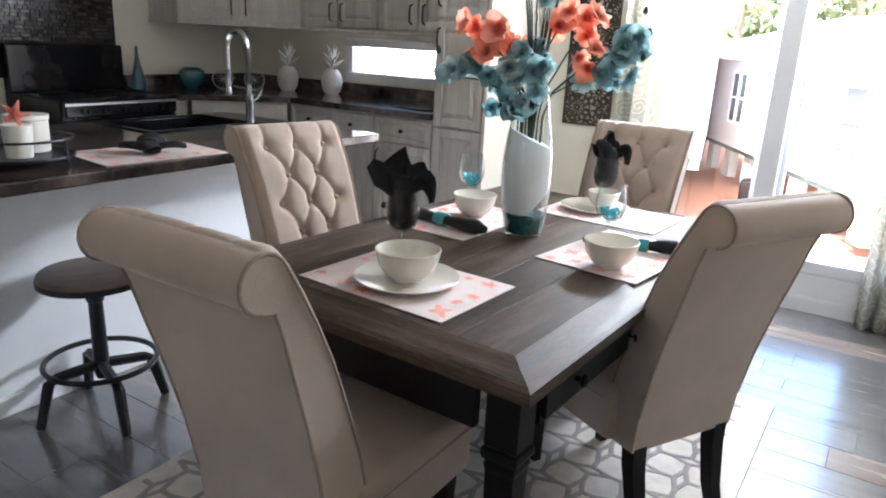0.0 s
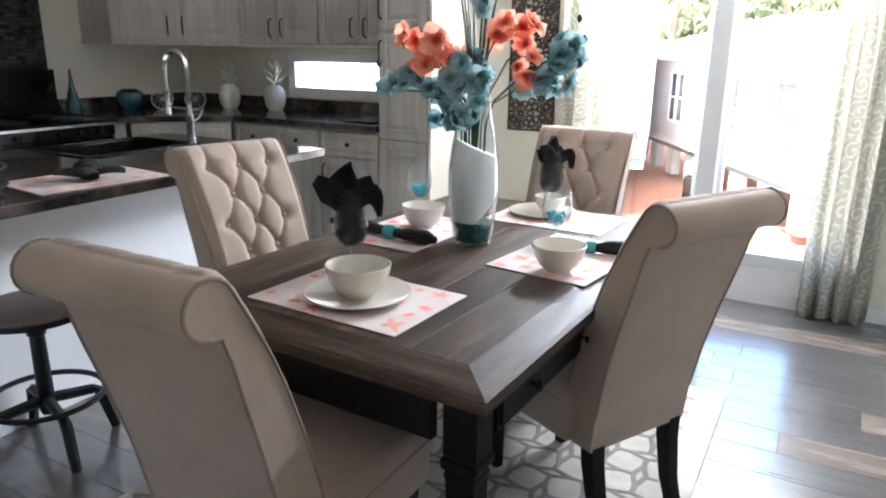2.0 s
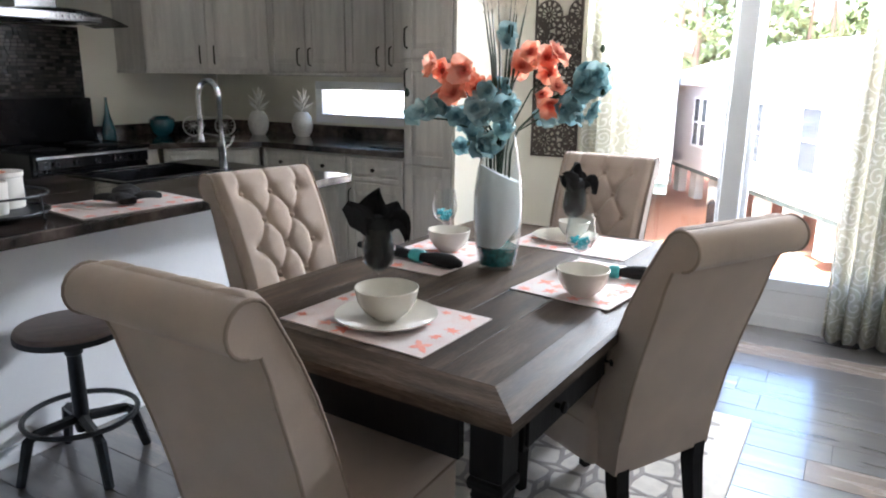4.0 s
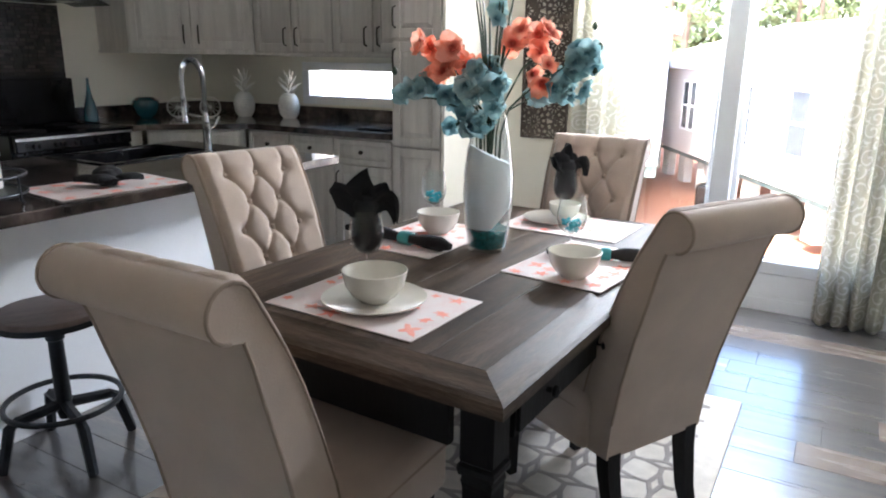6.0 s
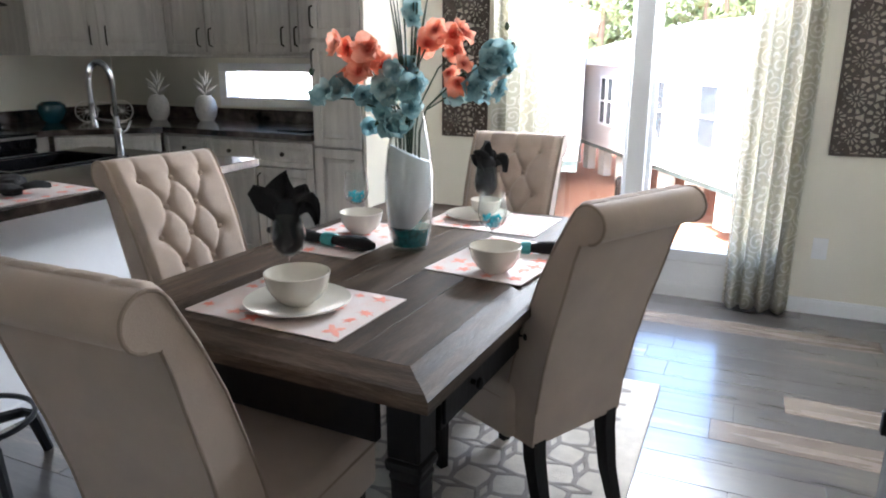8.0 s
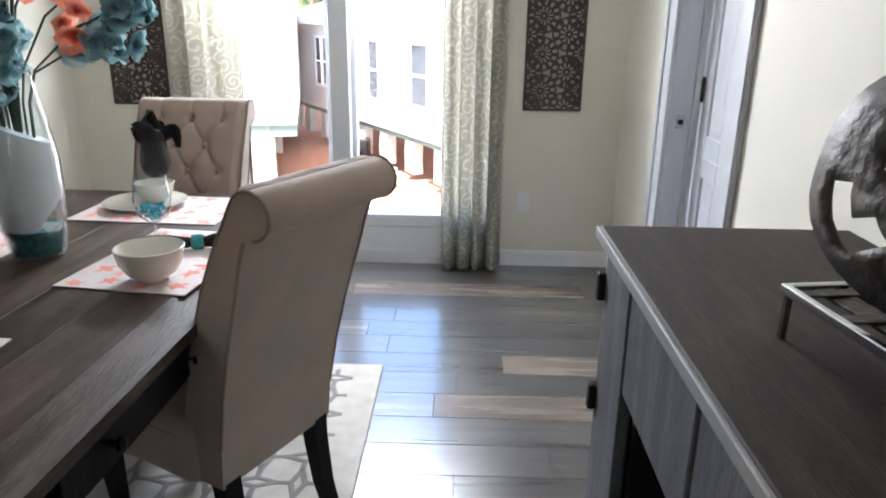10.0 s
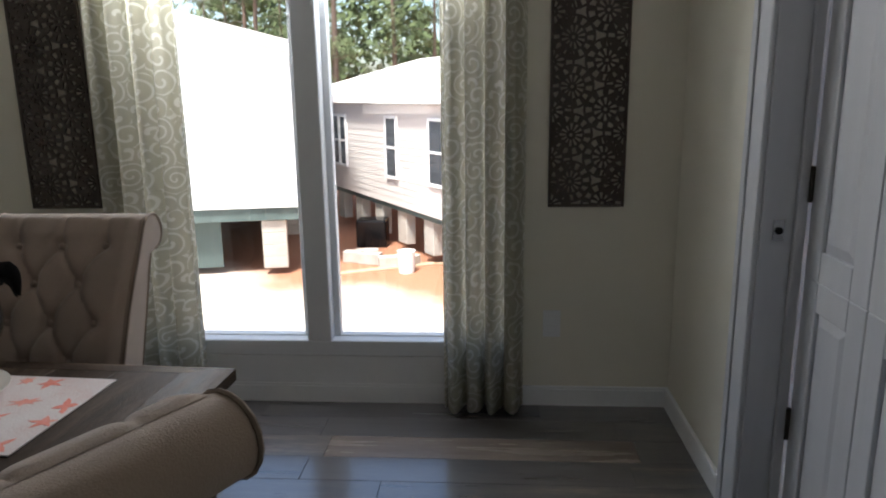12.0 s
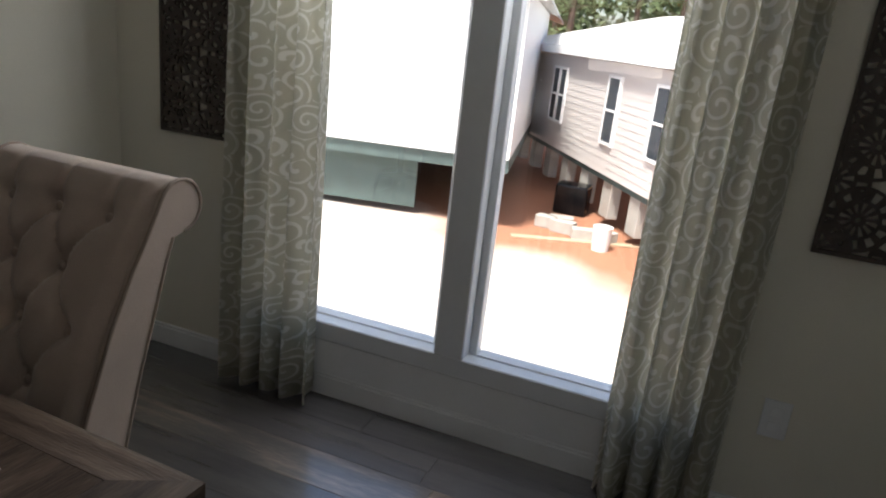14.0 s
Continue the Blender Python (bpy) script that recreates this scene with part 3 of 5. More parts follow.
# ---- curtains ----
def curtain_material():
    m = bpy.data.materials.new("scroll_curtain")
    m.use_nodes = True
    n, l = m.node_tree.nodes, m.node_tree.links
    p = n["Principled BSDF"]
    tc = n.new("ShaderNodeTexCoord")
    mp = n.new("ShaderNodeMapping")
    mp.inputs["Scale"].default_value = (1, 1, 1)
    l.new(tc.outputs["UV"], mp.inputs[0])
    vo = n.new("ShaderNodeTexVoronoi")
    vo.inputs["Scale"].default_value = 11
    vo.inputs["Randomness"].default_value = 0.7
    l.new(mp.outputs[0], vo.inputs["Vector"])
    # scrolls: rings round scattered centres, turned by the angle about each one
    sub = n.new("ShaderNodeVectorMath")
    sub.operation = "SUBTRACT"
    l.new(vo.outputs["Position"], sub.inputs[1])
    l.new(mp.outputs[0], sub.inputs[0])
    sep = n.new("ShaderNodeSeparateXYZ")
    l.new(sub.outputs[0], sep.inputs[0])
    at = n.new("ShaderNodeMath")
    at.operation = "ARCTAN2"
    l.new(sep.outputs[1], at.inputs[0])
    l.new(sep.outputs[0], at.inputs[1])
    ma = n.new("ShaderNodeMath")
    ma.operation = "MULTIPLY_ADD"
    l.new(vo.outputs["Distance"], ma.inputs[0])
    ma.inputs[1].default_value = 23
    l.new(at.outputs[0], ma.inputs[2])
    si = n.new("ShaderNodeMath")
    si.operation = "SINE"
    l.new(ma.outputs[0], si.inputs[0])
    ramp = n.new("ShaderNodeValToRGB")
    e = ramp.color_ramp.elements
    e[0].position, e[0].color = 0.45, (0.64, 0.625, 0.545, 1)
    e[1].position, e[1].color = 0.80, (0.85, 0.84, 0.80, 1)
    l.new(si.outputs[0], ramp.inputs[0])
    no = n.new("ShaderNodeTexNoise")
    no.inputs["Scale"].default_value = 260
    l.new(mp.outputs[0], no.inputs["Vector"])
    l.new(ramp.outputs[0], p.inputs["Base Color"])
    p.inputs["Roughness"].default_value = 0.75
    p.inputs["Sheen Weight"].default_value = 0.2
    bp = n.new("ShaderNodeBump")
    bp.inputs["Strength"].default_value = 0.6
    bp.inputs["Distance"].default_value = 0.007
    l.new(si.outputs[0], bp.inputs["Height"])
    l.new(bp.outputs[0], p.inputs["Normal"])
    tl, mx = n.new("ShaderNodeBsdfTranslucent"), n.new("ShaderNodeMixShader")
    l.new(ramp.outputs[0], tl.inputs[0])
    mx.inputs[0].default_value = 0.72
    l.new(p.outputs[0], mx.inputs[1])
    l.new(tl.outputs[0], mx.inputs[2])
    l.new(mx.outputs[0], n["Material Output"].inputs[0])
    return m


CURT = curtain_material()


def curtain(x0, x1, label, seed, lean):
    c = thing("curtain", label, "curtain", group="curtains beside the windows")
    bm = bmesh.new()
    uv = bm.loops.layers.uv.new("UVMap")
    rng = random.Random(seed)
    NU, NV, Z = 90, 24, 2.25
    ph = [rng.random() * 6.28 for _ in range(4)]
    grid = []
    for j in range(NV + 1):
        f = j / NV
        z = 0.012 + (Z - 0.012) * f
        row = []
        for i in range(NU + 1):
            u = i / NU
            amp = 0.046 + 0.012 * math.sin(3 * f + ph[0])
            y = WY1 - 0.075 + amp * math.sin(2 * math.pi * 4.2 * u + ph[1] + 0.5 * math.sin(2.2 * f + ph[2])) + 0.010 * math.sin(2 * math.pi * 11 * u + ph[3] + f)
            x = x0 + (x1 - x0) * u + lean * (f - .4) * (1 - u if lean > 0 else u) + 0.012 * math.sin(2 * math.pi * 4.2 * u + ph[1] + 1.3)
            row.append((bm.verts.new((x, min(y, WY1 - 0.022), z)), (u * 0.75, z)))
        grid.append(row)
    for p, q in zip(grid, grid[1:]):
        for i in range(NU):
            cs = (p[i], p[i + 1], q[i + 1], q[i])
            fc = bm.faces.new([v for v, _ in cs])
            for lp, (_, w2) in zip(fc.loops, cs):
                lp[uv].uv = w2
    ob = part("cloth", bm, CURT, c, smooth=True)
    md = ob.modifiers.new("thickness", "SOLIDIFY")
    md.thickness = 0.003
    return c


curtain(-0.91, -0.53, "olive and cream scroll patterned curtain, drawn aside", 3, 0.0)
curtain(0.49, 0.83, "olive and cream scroll patterned curtain, hanging in folds", 8, 0.0)
rod = thing("curtain_rod", "dark bronze curtain rod above the windows", "curtain rod")
part("pole", tube([(-1.05, WY1 - 0.075, 2.27), (0.98, WY1 - 0.075, 2.27)], 0.012), BRONZE, rod, smooth=True)
for x in (-1.0, 0.93):
    part("bracket", tube([(x, WY1 - 0.002, 2.27), (x, WY1 - 0.075, 2.27)], 0.007), BRONZE, rod)


# ---- pierced wall pictures ----
ARTM = mat("dark_pierced_wood", (0.055, 0.040, 0.030), 0.55, var=0.25, scale=14, bump=0.15)


def fretwork():
    a = thing("wall_art", "dark brown pierced floral wall panel", "wall art", group="pierced wall panels")
    wd, z0, z1 = 0.31, 0.0, 0.98
    t = 0.012
    bm = bmesh.new()
    for p, q in (((0, 0, 0), (.012, t, z1)), ((wd - .012, 0, 0), (wd, t, z1)), ((.012, 0, 0), (wd - .012, t, .012)), ((.012, 0, z1 - .012), (wd - .012, t, z1))):
        box(bm, p, q, 0.001)
    part("frame", bm, ARTM, a)
    rng = random.Random(5)
    spots = []
    r0 = 0.083
    for j in range(5):
        spots += [(0.088, 0.105 + j * 0.19), (0.222, 0.015 + j * 0.19), (0.302, 0.11 + j * 0.19), (0.008, 0.012 + j * 0.19)]
    for k, (x, z) in enumerate(spots):
        bm = bmesh.new()
        n = 10 if k % 2 else 12
        seg = 4 * n
        a0 = rng.random()
        radii = (.007, .019, .026, .037, .046, .054, .063, .071, .079, .088)

        def open_cell(i, q):
            """Petal-shaped piercings in two rows, the outer ones between the inner ones."""
            if i in (1, 2, 3):
                return q % 4 in ((1, 2) if i < 3 else (1, 2, 3)) and not (i == 3 and q % 4 == 3)
            if i in (5, 6, 7):
                return q % 4 in ((3, 0) if i != 6 else (3, 0, 1)) and not (i == 6 and q % 4 == 1)
            return False
        rows = [[bm.verts.new((x + r * math.cos(a0 + 2 * math.pi * q / seg), .003, z + r * math.sin(a0 + 2 * math.pi * q / seg))) for q in range(seg)] for r in radii]
        for i in range(len(radii) - 1):
            for q in range(seg):
                if not open_cell(i, q):
                    bm.faces.new((rows[i][q], rows[i][(q + 1) % seg], rows[i + 1][(q + 1) % seg], rows[i + 1][q]))
        ex = bmesh.ops.extrude_face_region(bm, geom=list(bm.faces))
        for v in ex["geom"]:
            if isinstance(v, bmesh.types.BMVert):
                v.co.y += .007 + .0002 * (k % 4)
        for plane, no in (((.005, 0, 0), (-1, 0, 0)), ((wd - .005, 0, 0), (1, 0, 0)), ((0, 0, .005), (0, 0, -1)), ((0, 0, z1 - .005), (0, 0, 1))):
            bmesh.ops.bisect_plane(bm, geom=bm.verts[:] + bm.edges[:] + bm.faces[:], plane_co=plane, plane_no=no, clear_outer=True)
        part("medallion", bm, ARTM, a)
    return a


art = fretwork()
art.matrix_basis = pose(0.935, WY1 - 0.016, 0.885)
copy_thing(art, pose(-1.292, WY1 - 0.016, 0.885))


# ---- kitchen ----
KF, KY = -3.545, 3.88          # fronts of the two runs of base cabinets


def base_unit(name, w, doors, drawer, label, m):
    """Fronts face -y; x from 0 to w; depth to y = 0.6."""
    u = thing(name, label, "cabinet", m, group="kitchen base cabinets")
    part("body", B((0.001, 0.021, 0.10), (w - 0.001, 0.60, 0.88)), CABW, u)
    part("plinth", B((0.001, 0.08, 0.0), (w - 0.001, 0.6, 0.0995)), BLACKW, u)
    zt = 0.87
    if drawer:
        nd = 2 if w > 0.7 else 1
        for k in range(nd):
            a, b = w * k / nd + .008, w * (k + 1) / nd - .008
            dr = part("drawer", raised(bmesh.new(), a, 0.71, b, 0.865, 0, 0.010, 0.03), CABW, u)
            part("knob", lathe([(0, 0), (.006, 0), (.006, .012), (.014, .018), (.012, .026), (0, .028)], 12), BRONZE, dr, m=pose((a + b) / 2, 0.002, 0.79, 90, 0, 0))
        zt = 0.70
    for k in range(doors):
        a, b = w * k / doors + .006, w * (k + 1) / doors - .006
        dr = part("door", raised(bmesh.new(), a, 0.115, b, zt, 0), CABW, u)
        xh = b - .03 if (k % 2 == 0 and doors > 1) else a + .03
        part("handle", tube([(xh, .001, zt - .16), (xh, -.028, zt - .145), (xh, -.03, zt - .10), (xh, -.028, zt - .055), (xh, .001, zt - .04)], .005, 8), BRONZE, dr, smooth=True)
    return u


def upper_unit(w, h, doors, label, m):
    u = thing("wall_cabinet", label, "cabinet", m, group="kitchen wall cabinets")
    part("body", B((0.001, 0.021, 0), (w - 0.001, 0.325, h)), CABW, u)
    part("moulding", prism([(-.012, -.022), (.10, -.022), (.10, -.001), (-.004, -.001), (-.012, -.012)], 0.001, w - 0.001), CABW, u)
    for k in range(doors):
        a, b = w * k / doors + .006, w * (k + 1) / doors - .006
        dr = part("door", raised(bmesh.new(), a, 0.012, b, h - 0.02, 0), CABW, u)
        xh = b - .045 if k % 2 == 0 else a + .045
        part("handle", tube([(xh, .001, .05), (xh, -.026, .06), (xh, -.03, .11), (xh, -.026, .16), (xh, .001, .17)], .0055, 8), BRONZE, dr, smooth=True)
    return u


base_unit("base_cabinet", 0.45, 1, True, "whitewashed base cabinet with drawer and panel door", pose(-2.33, KY, 0))
base_unit("base_cabinet", 0.75, 2, True, "wide whitewashed base cabinet with two doors", pose(-3.083, KY, 0))
base_unit("base_cabinet", 0.64, 2, True, "whitewashed diagonal corner base cabinet with drawers", pose(-3.54, 3.405, 0, 0, 0, 45))
base_unit("base_cabinet", 0.09, 0, False, "narrow whitewashed filler cabinet beside the range", pose(KF, 3.30, 0, 0, 0, 90))
upper_unit(0.664, 0.90, 2, "whitewashed wall cabinet with two panel doors", pose(-2.548, 4.17, 1.39))
upper_unit(0.716, 0.90, 2, "whitewashed wall cabinet beside the corner", pose(-3.266, 4.17, 1.39))
cc = thing("wall_cabinet", "whitewashed diagonal corner wall cabinet with two doors", "cabinet", group="kitchen wall cabinets")
CORNER = [(WX0 + .001, 3.578), (-3.863, 3.578), (-3.27, 4.171), (-3.27, WY1 - .001), (WX0 + .001, WY1 - .001)]
part("body", prism(CORNER, 1.40, 2.30, axis="z"), CABW, cc)
part("moulding", prism([(WX0 + .001, 3.57), (-3.859, 3.57), (-3.272, 4.157), (-3.272, 4.25), (WX0 + .001, 4.25)], 1.378, 1.399, axis="z"), CABW, cc)
for k in range(2):
    a, b = .012 + .409 * k, .415 + .409 * k
    dr = part("door", raised(bmesh.new(), a, 1.412, b, 2.285, -.021), CABW, cc, m=pose(-3.863, 3.578, 0, 0, 0, 45))
    xh = b - .045 if k == 0 else a + .045
    part("handle", tube([(xh, -.020, 1.45), (xh, -.047, 1.46), (xh, -.051, 1.51), (xh, -.047, 1.56), (xh, -.020, 1.57)], .0055, 8), BRONZE, dr, smooth=True)
pa = thing("pantry_cabinet", "tall whitewashed pantry cabinet with panel doors", "cabinet", pose(-1.878, KY, 0))
part("body", B((0, 0.021, 0), (0.346, 0.61, 2.28)), CABW, pa)
for z0, z1, hz in ((0.11, 0.84, 0.7), (0.85, 1.46, 1.36), (1.48, 2.25, 1.6)):
    dr = part("door", raised(bmesh.new(), 0.006, z0, 0.34, z1, 0), CABW, pa)
    if z0 > 0.5:
        part("handle", tube([(.03, .001, hz - .06), (.03, -.026, hz - .05), (.03, -.03, hz), (.03, -.026, hz + .05), (.03, .001, hz + .06)], .0055, 8), BRONZE, dr, smooth=True)

ct = thing("kitchen_counter", "glossy dark marbled kitchen counter with low backsplash", "countertop")
part("slab", prism([(WX0 + .001, 3.296), (-3.52, 3.296), (-3.52, 3.395), (-3.075, 3.84), (-3.06, 3.855), (-1.88, 3.855), (-1.88, WY1 - .001), (WX0 + .001, WY1 - .001)], 0.882, 0.92, axis="z"), STONE, ct)
part("upstand", B((WX0 + 0.022, WY1 - 0.02, 0.9205), (-1.88, WY1 - 0.001, 1.005), 0.002), STONE, ct)
part("upstand", B((WX0 + 0.001, 3.296, 0.9205), (WX0 + 0.02, WY1 - 0.001, 1.005), 0.002), STONE, ct)

rg = thing("range", "black kitchen range with steel handles and backguard", "stove", pose(KF, 2.525, 0, 0, 0, 90))
part("body", B((0, 0.02, 0.03), (0.77, 0.64, 0.915), 0.006), BLACKG, rg)
part("backguard", B((0, 0.565, 0.9155), (0.77, 0.64, 1.21), 0.01, 2), BLACKG, rg)
od = part("oven_door", B((0.01, -0.012, 0.24), (0.76, 0.0195, 0.80), 0.006), BLACKG, rg)
part("handle", tube([(0.06, -.01, .765), (0.06, -.05, .765), (0.71, -.05, .765), (0.71, -.01, .765)], .011, 10), STEEL, od, smooth=True)
cp = part("control_panel", B((0.01, -0.02, 0.815), (0.76, 0.0195, 0.912), 0.008), BLACKG, rg)
part("trim", B((0.01, -0.026, 0.882), (0.76, -0.0205, 0.90), 0.002), STEEL, cp)
for k in range(5):
    part("knob", lathe([(0, 0), (.02, 0), (.018, .022), (0, .024)], 14), BLACKG, cp, m=pose(0.12 + .13 * k, -.0205, 0.85, 90, 0, 0))
part("storage_drawer", B((0.01, -0.008, 0.05), (0.76, 0.0195, 0.23), 0.006), BLACKG, rg)
for k, (x, y) in enumerate(((.2, .17), (.56, .17), (.2, .42), (.56, .42))):
    part("burner", lathe([(0, 0), (.095, 0), (.095, .006), (.06, .012), (0, .012)], 20), BLACKW, rg, m=pose(x, y, .9155))
TEAL = mat("teal_towel", (0.10, 0.22, 0.27), 0.9, var=0.15, bump=0.4, fine=200)
tw = thing("dish_towel", "blue grey towel hanging on the oven handle", "towel")
bm = bmesh.new()
prof = [(KF + .066, .50), (KF + .066, .765), (KF + .055, .782), (KF + .04, .775), (KF + .037, .56), (KF + .034, .56), (KF + .034, .779), (KF + .055, .787), (KF + .07, .768), (KF + .07, .50)]
prism(prof, 2.72, 2.87, bm, "y")
part("cloth", bm, TEAL, tw)

hd = thing("range_hood", "steel chimney range hood with curved glass canopy", "range hood")
part("chimney", B((WX0 + 0.001, 2.75, 1.75), (WX0 + 0.27, 3.01, H - 0.001), 0.004), STEEL, hd)
part("housing", B((WX0 + 0.001, 2.53, 1.685), (WX0 + 0.40, 3.23, 1.7495), 0.01, 2), STEEL, hd)
bm = bmesh.new()
rows = []
for j in range(13):
    f = -1 + 2 * j / 12
    y, z = 2.88 + f * 0.55, 1.752 - 0.075 * f * f
    rows.append([bm.verts.new(p) for p in ((WX0 + .002, y, z), (WX0 + .50 - .12 * f * f, y, z), (WX0 + .50 - .12 * f * f, y, z + .007), (WX0 + .002, y, z + .007))])
for p, q in zip(rows, rows[1:]):
    for k in range(4):
        bm.faces.new((p[k], p[(k + 1) % 4], q[(k + 1) % 4], q[k]))
bm.faces.new(rows[0])
bm.faces.new(rows[-1])
part("canopy", bm, clear("smoked_glass", (0.35, 0.36, 0.36), 0.15), hd)
for k in range(5):
    part("button", lathe([(0, 0), (.009, 0), (.009, .006), (0, .006)], 10), CHROME, hd, m=pose(WX0 + .4005, 2.93 + k * .04, 1.715, 0, 90, 0))

TILE = mat("dark_mosaic_tile", (0.03, 0.027, 0.025), 0.22, spec=0.25, var=0.2, bump=0)
nt = TILE.node_tree
gi, rp = nt.nodes.new("ShaderNodeNewGeometry"), nt.nodes.new("ShaderNodeValToRGB")
rp.color_ramp.elements[0].color, rp.color_ramp.elements[1].color = (0.008, 0.007, 0.006, 1), (0.07, 0.06, 0.053, 1)
nt.links.new(gi.outputs["Random Per Island"], rp.inputs[0])
nt.links.new(rp.outputs[0], nt.nodes["Principled BSDF"].inputs["Base Color"])
ts = thing("tile_backsplash", "dark brown glossy mosaic tile panel behind the range", "backsplash")
part("grout", B((WX0 + 0.001, 2.44, 1.0), (WX0 + 0.008, 3.298, 1.68)), BLACKW, ts)
verts, faces = [], []
rng = random.Random(11)
z = 1.225
while z < 1.66:
    y = 2.445 - rng.random() * 0.03
    while y < 3.288:
        ln = rng.choice((0.03, 0.045, 0.06))
        a, b = max(y, 2.444), min(y + ln - .003, 3.295)
        if b - a > .006:
            o = len(verts)
            x = WX0 + 0.011 + rng.random() * 0.002
            for p in ((a, z), (b, z), (b, z + .021), (a, z + .021)):
                verts.append((WX0 + .0075, *p))
            for p in ((a + .001, z + .001), (b - .001, z + .001), (b - .001, z + .020), (a + .001, z + .020)):
                verts.append((x + rng.random() * .0012, *p))
            faces += [tuple(o + q for q in f) for f in ((4, 5, 6, 7), (0, 1, 5, 4), (1, 2, 6, 5), (2, 3, 7, 6), (3, 0, 4, 7))]
        y += ln
    z += 0.024
me = bpy.data.meshes.new("mosaic")
me.from_pydata(verts, [], faces)
me.materials.append(TILE)
mo = new("mosaic", me)
mo.parent = ts
tagged(mo, "small glossy brown mosaic tiles", kind="stuff")

# ---- peninsula ----
PX0, PX1, PY0, PY1 = -2.36, -1.535, -0.1, 2.93
pn = thing("kitchen_peninsula", "white panelled peninsula base with an overhanging top", "kitchen peninsula")
part("body", B((-2.32, PY0 + 0.02, 0.0), (-1.95, PY1 - 0.06, 0.8815), 0.003), PENIN, pn)
part("plinth", B((-1.949, PY0 + 0.02, 0.0), (-1.938, PY1 - 0.06, 0.07), 0.002), PENIN, pn)
tp = thing("peninsula_top", "glossy dark marbled peninsula counter with sink cutout", "countertop")
part("slab", B((-2.14, PY0, 0.882), (PX1, PY1, 0.92), 0.004), STONE, tp)
part("slab", B((-2.62, PY0, 0.882), (-2.1405, 2.14, 0.9198), 0.003), STONE, tp)
part("slab", B((-2.62, 2.72, 0.882), (-2.1405, PY1, 0.9198), 0.003), STONE, tp)
part("slab", B((-2.62, 2.1405, 0.882), (-2.56, 2.7195, 0.9198), 0.003), STONE, tp)
part("body_back", B((-2.60, PY0 + .03, 0.1), (-2.3205, PY1 - .07, 0.70)), CABW, pn)
sk = thing("kitchen_sink", "black kitchen sink with bright rim set in counter", "sink")
bm = bmesh.new()
box(bm, (-2.555, 2.146, 0.72), (-2.146, 2.714, 0.73))
for a, b in (((-2.555, 2.146, .73), (-2.545, 2.714, .915)), ((-2.156, 2.146, .73), (-2.146, 2.714, .915)), ((-2.545, 2.146, .73), (-2.156, 2.156, .915)), ((-2.545, 2.704, .73), (-2.156, 2.714, .915))):
    box(bm, a, b)
part("basin", bm, BLACKG, sk)
bm = bmesh.new()
for a, b in (((-2.565, 2.136, .9205), (-2.545, 2.724, .927)), ((-2.156, 2.136, .9205), (-2.130, 2.724, .927)), ((-2.545, 2.136, .9205), (-2.156, 2.156, .927)), ((-2.545, 2.704, .9205), (-2.156, 2.724, .927))):
    box(bm, a, b, 0.002)
part("rim", bm, BLACKG, sk)
fc = thing("kitchen_faucet", "brushed steel spring neck kitchen faucet", "faucet", pose(-2.122, 2.668, 0.92, 0, 0, -6))
part("base", lathe([(0, 0), (.027, 0), (.027, .006), (.02, .012), (.018, .10), (.02, .105), (.02, .14), (.014, .145), (.013, .19), (0, .19)], 20), STEEL, fc, smooth=True)
arc = [(0, 0, .19), (0, 0, .30)] + [(-.085 + .085 * math.cos(a), 0, .335 + .095 * math.sin(a)) for a in [math.pi * k / 14 for k in range(15)]] + [(-.17, 0, .30), (-.168, 0, .25)]
part("neck", tube(arc, .008, 8), STEEL, fc, smooth=True)
fine = []
for k in range(len(arc) - 1):
    a, b = Vector(arc[k]), Vector(arc[k + 1])
    st = max(1, int((b - a).length / 0.0016))
    fine += [a.lerp(b, q / st) for q in range(st)]
sp = []
for k, p in enumerate(fine):
    d = (fine[min(k + 1, len(fine) - 1)] - fine[max(k - 1, 0)]).normalized()
    s1 = Vector((0, 1, 0))
    s2 = d.cross(s1)
    an = k * 2 * math.pi / 6
    sp.append(p + .0125 * (math.cos(an) * s1 + math.sin(an) * s2))
part("spring", tube(sp, .0028, 4), CHROME, fc, smooth=True)
part("spray_head", lathe([(0, 0), (.017, 0), (.019, .012), (.014, .03), (.013, .105), (.016, .115), (.010, .125), (0, .125)], 16), STEEL, fc, m=pose(-.168, 0, .13), smooth=True)
part("holder", tube([(0, 0, .165), (-.08, 0, .168), (-.152, 0, .175)], .006, 8), STEEL, fc, smooth=True)
part("lever", tube([(0.0, .018, .11), (0.0, .05, .125), (0.0, .075, .165)], .006, 8), STEEL, fc, smooth=True)


# ---- bar stool ----
IRON = mat("dark_iron", (0.03, 0.033, 0.038), 0.42, metal=0.7, var=0.25, scale=20, bump=0.1)
SEATW = mat("dark_stool_wood", [(0.07, 0.045, 0.038), (0.14, 0.095, 0.08), (0.20, 0.14, 0.12)], 0.4, scale=3, bump=0.2, fine=45, stretch=(9, .9, 9))
st = thing("bar_stool", "industrial stool with round dark wood seat", "stool", pose(-1.712, 1.582, 0.0, 0, 0, -32))
SH = 0.505
part("seat", lathe([(0, 0), (.165, 0), (.172, .004), (.175, .012), (.175, .03), (.170, .038), (.16, .04), (0, .041)], 40), SEATW, st, m=pose(0, 0, SH), smooth=True)
part("seat_rim", lathe([(.1755, .002), (.178, .002), (.178, .022), (.1755, .022)], 40), IRON, st, m=pose(0, 0, SH))
part("screw", lathe([(0, .42), (.014, .42), (.014, SH - .001), (0, SH - .001)], 14), IRON, st)
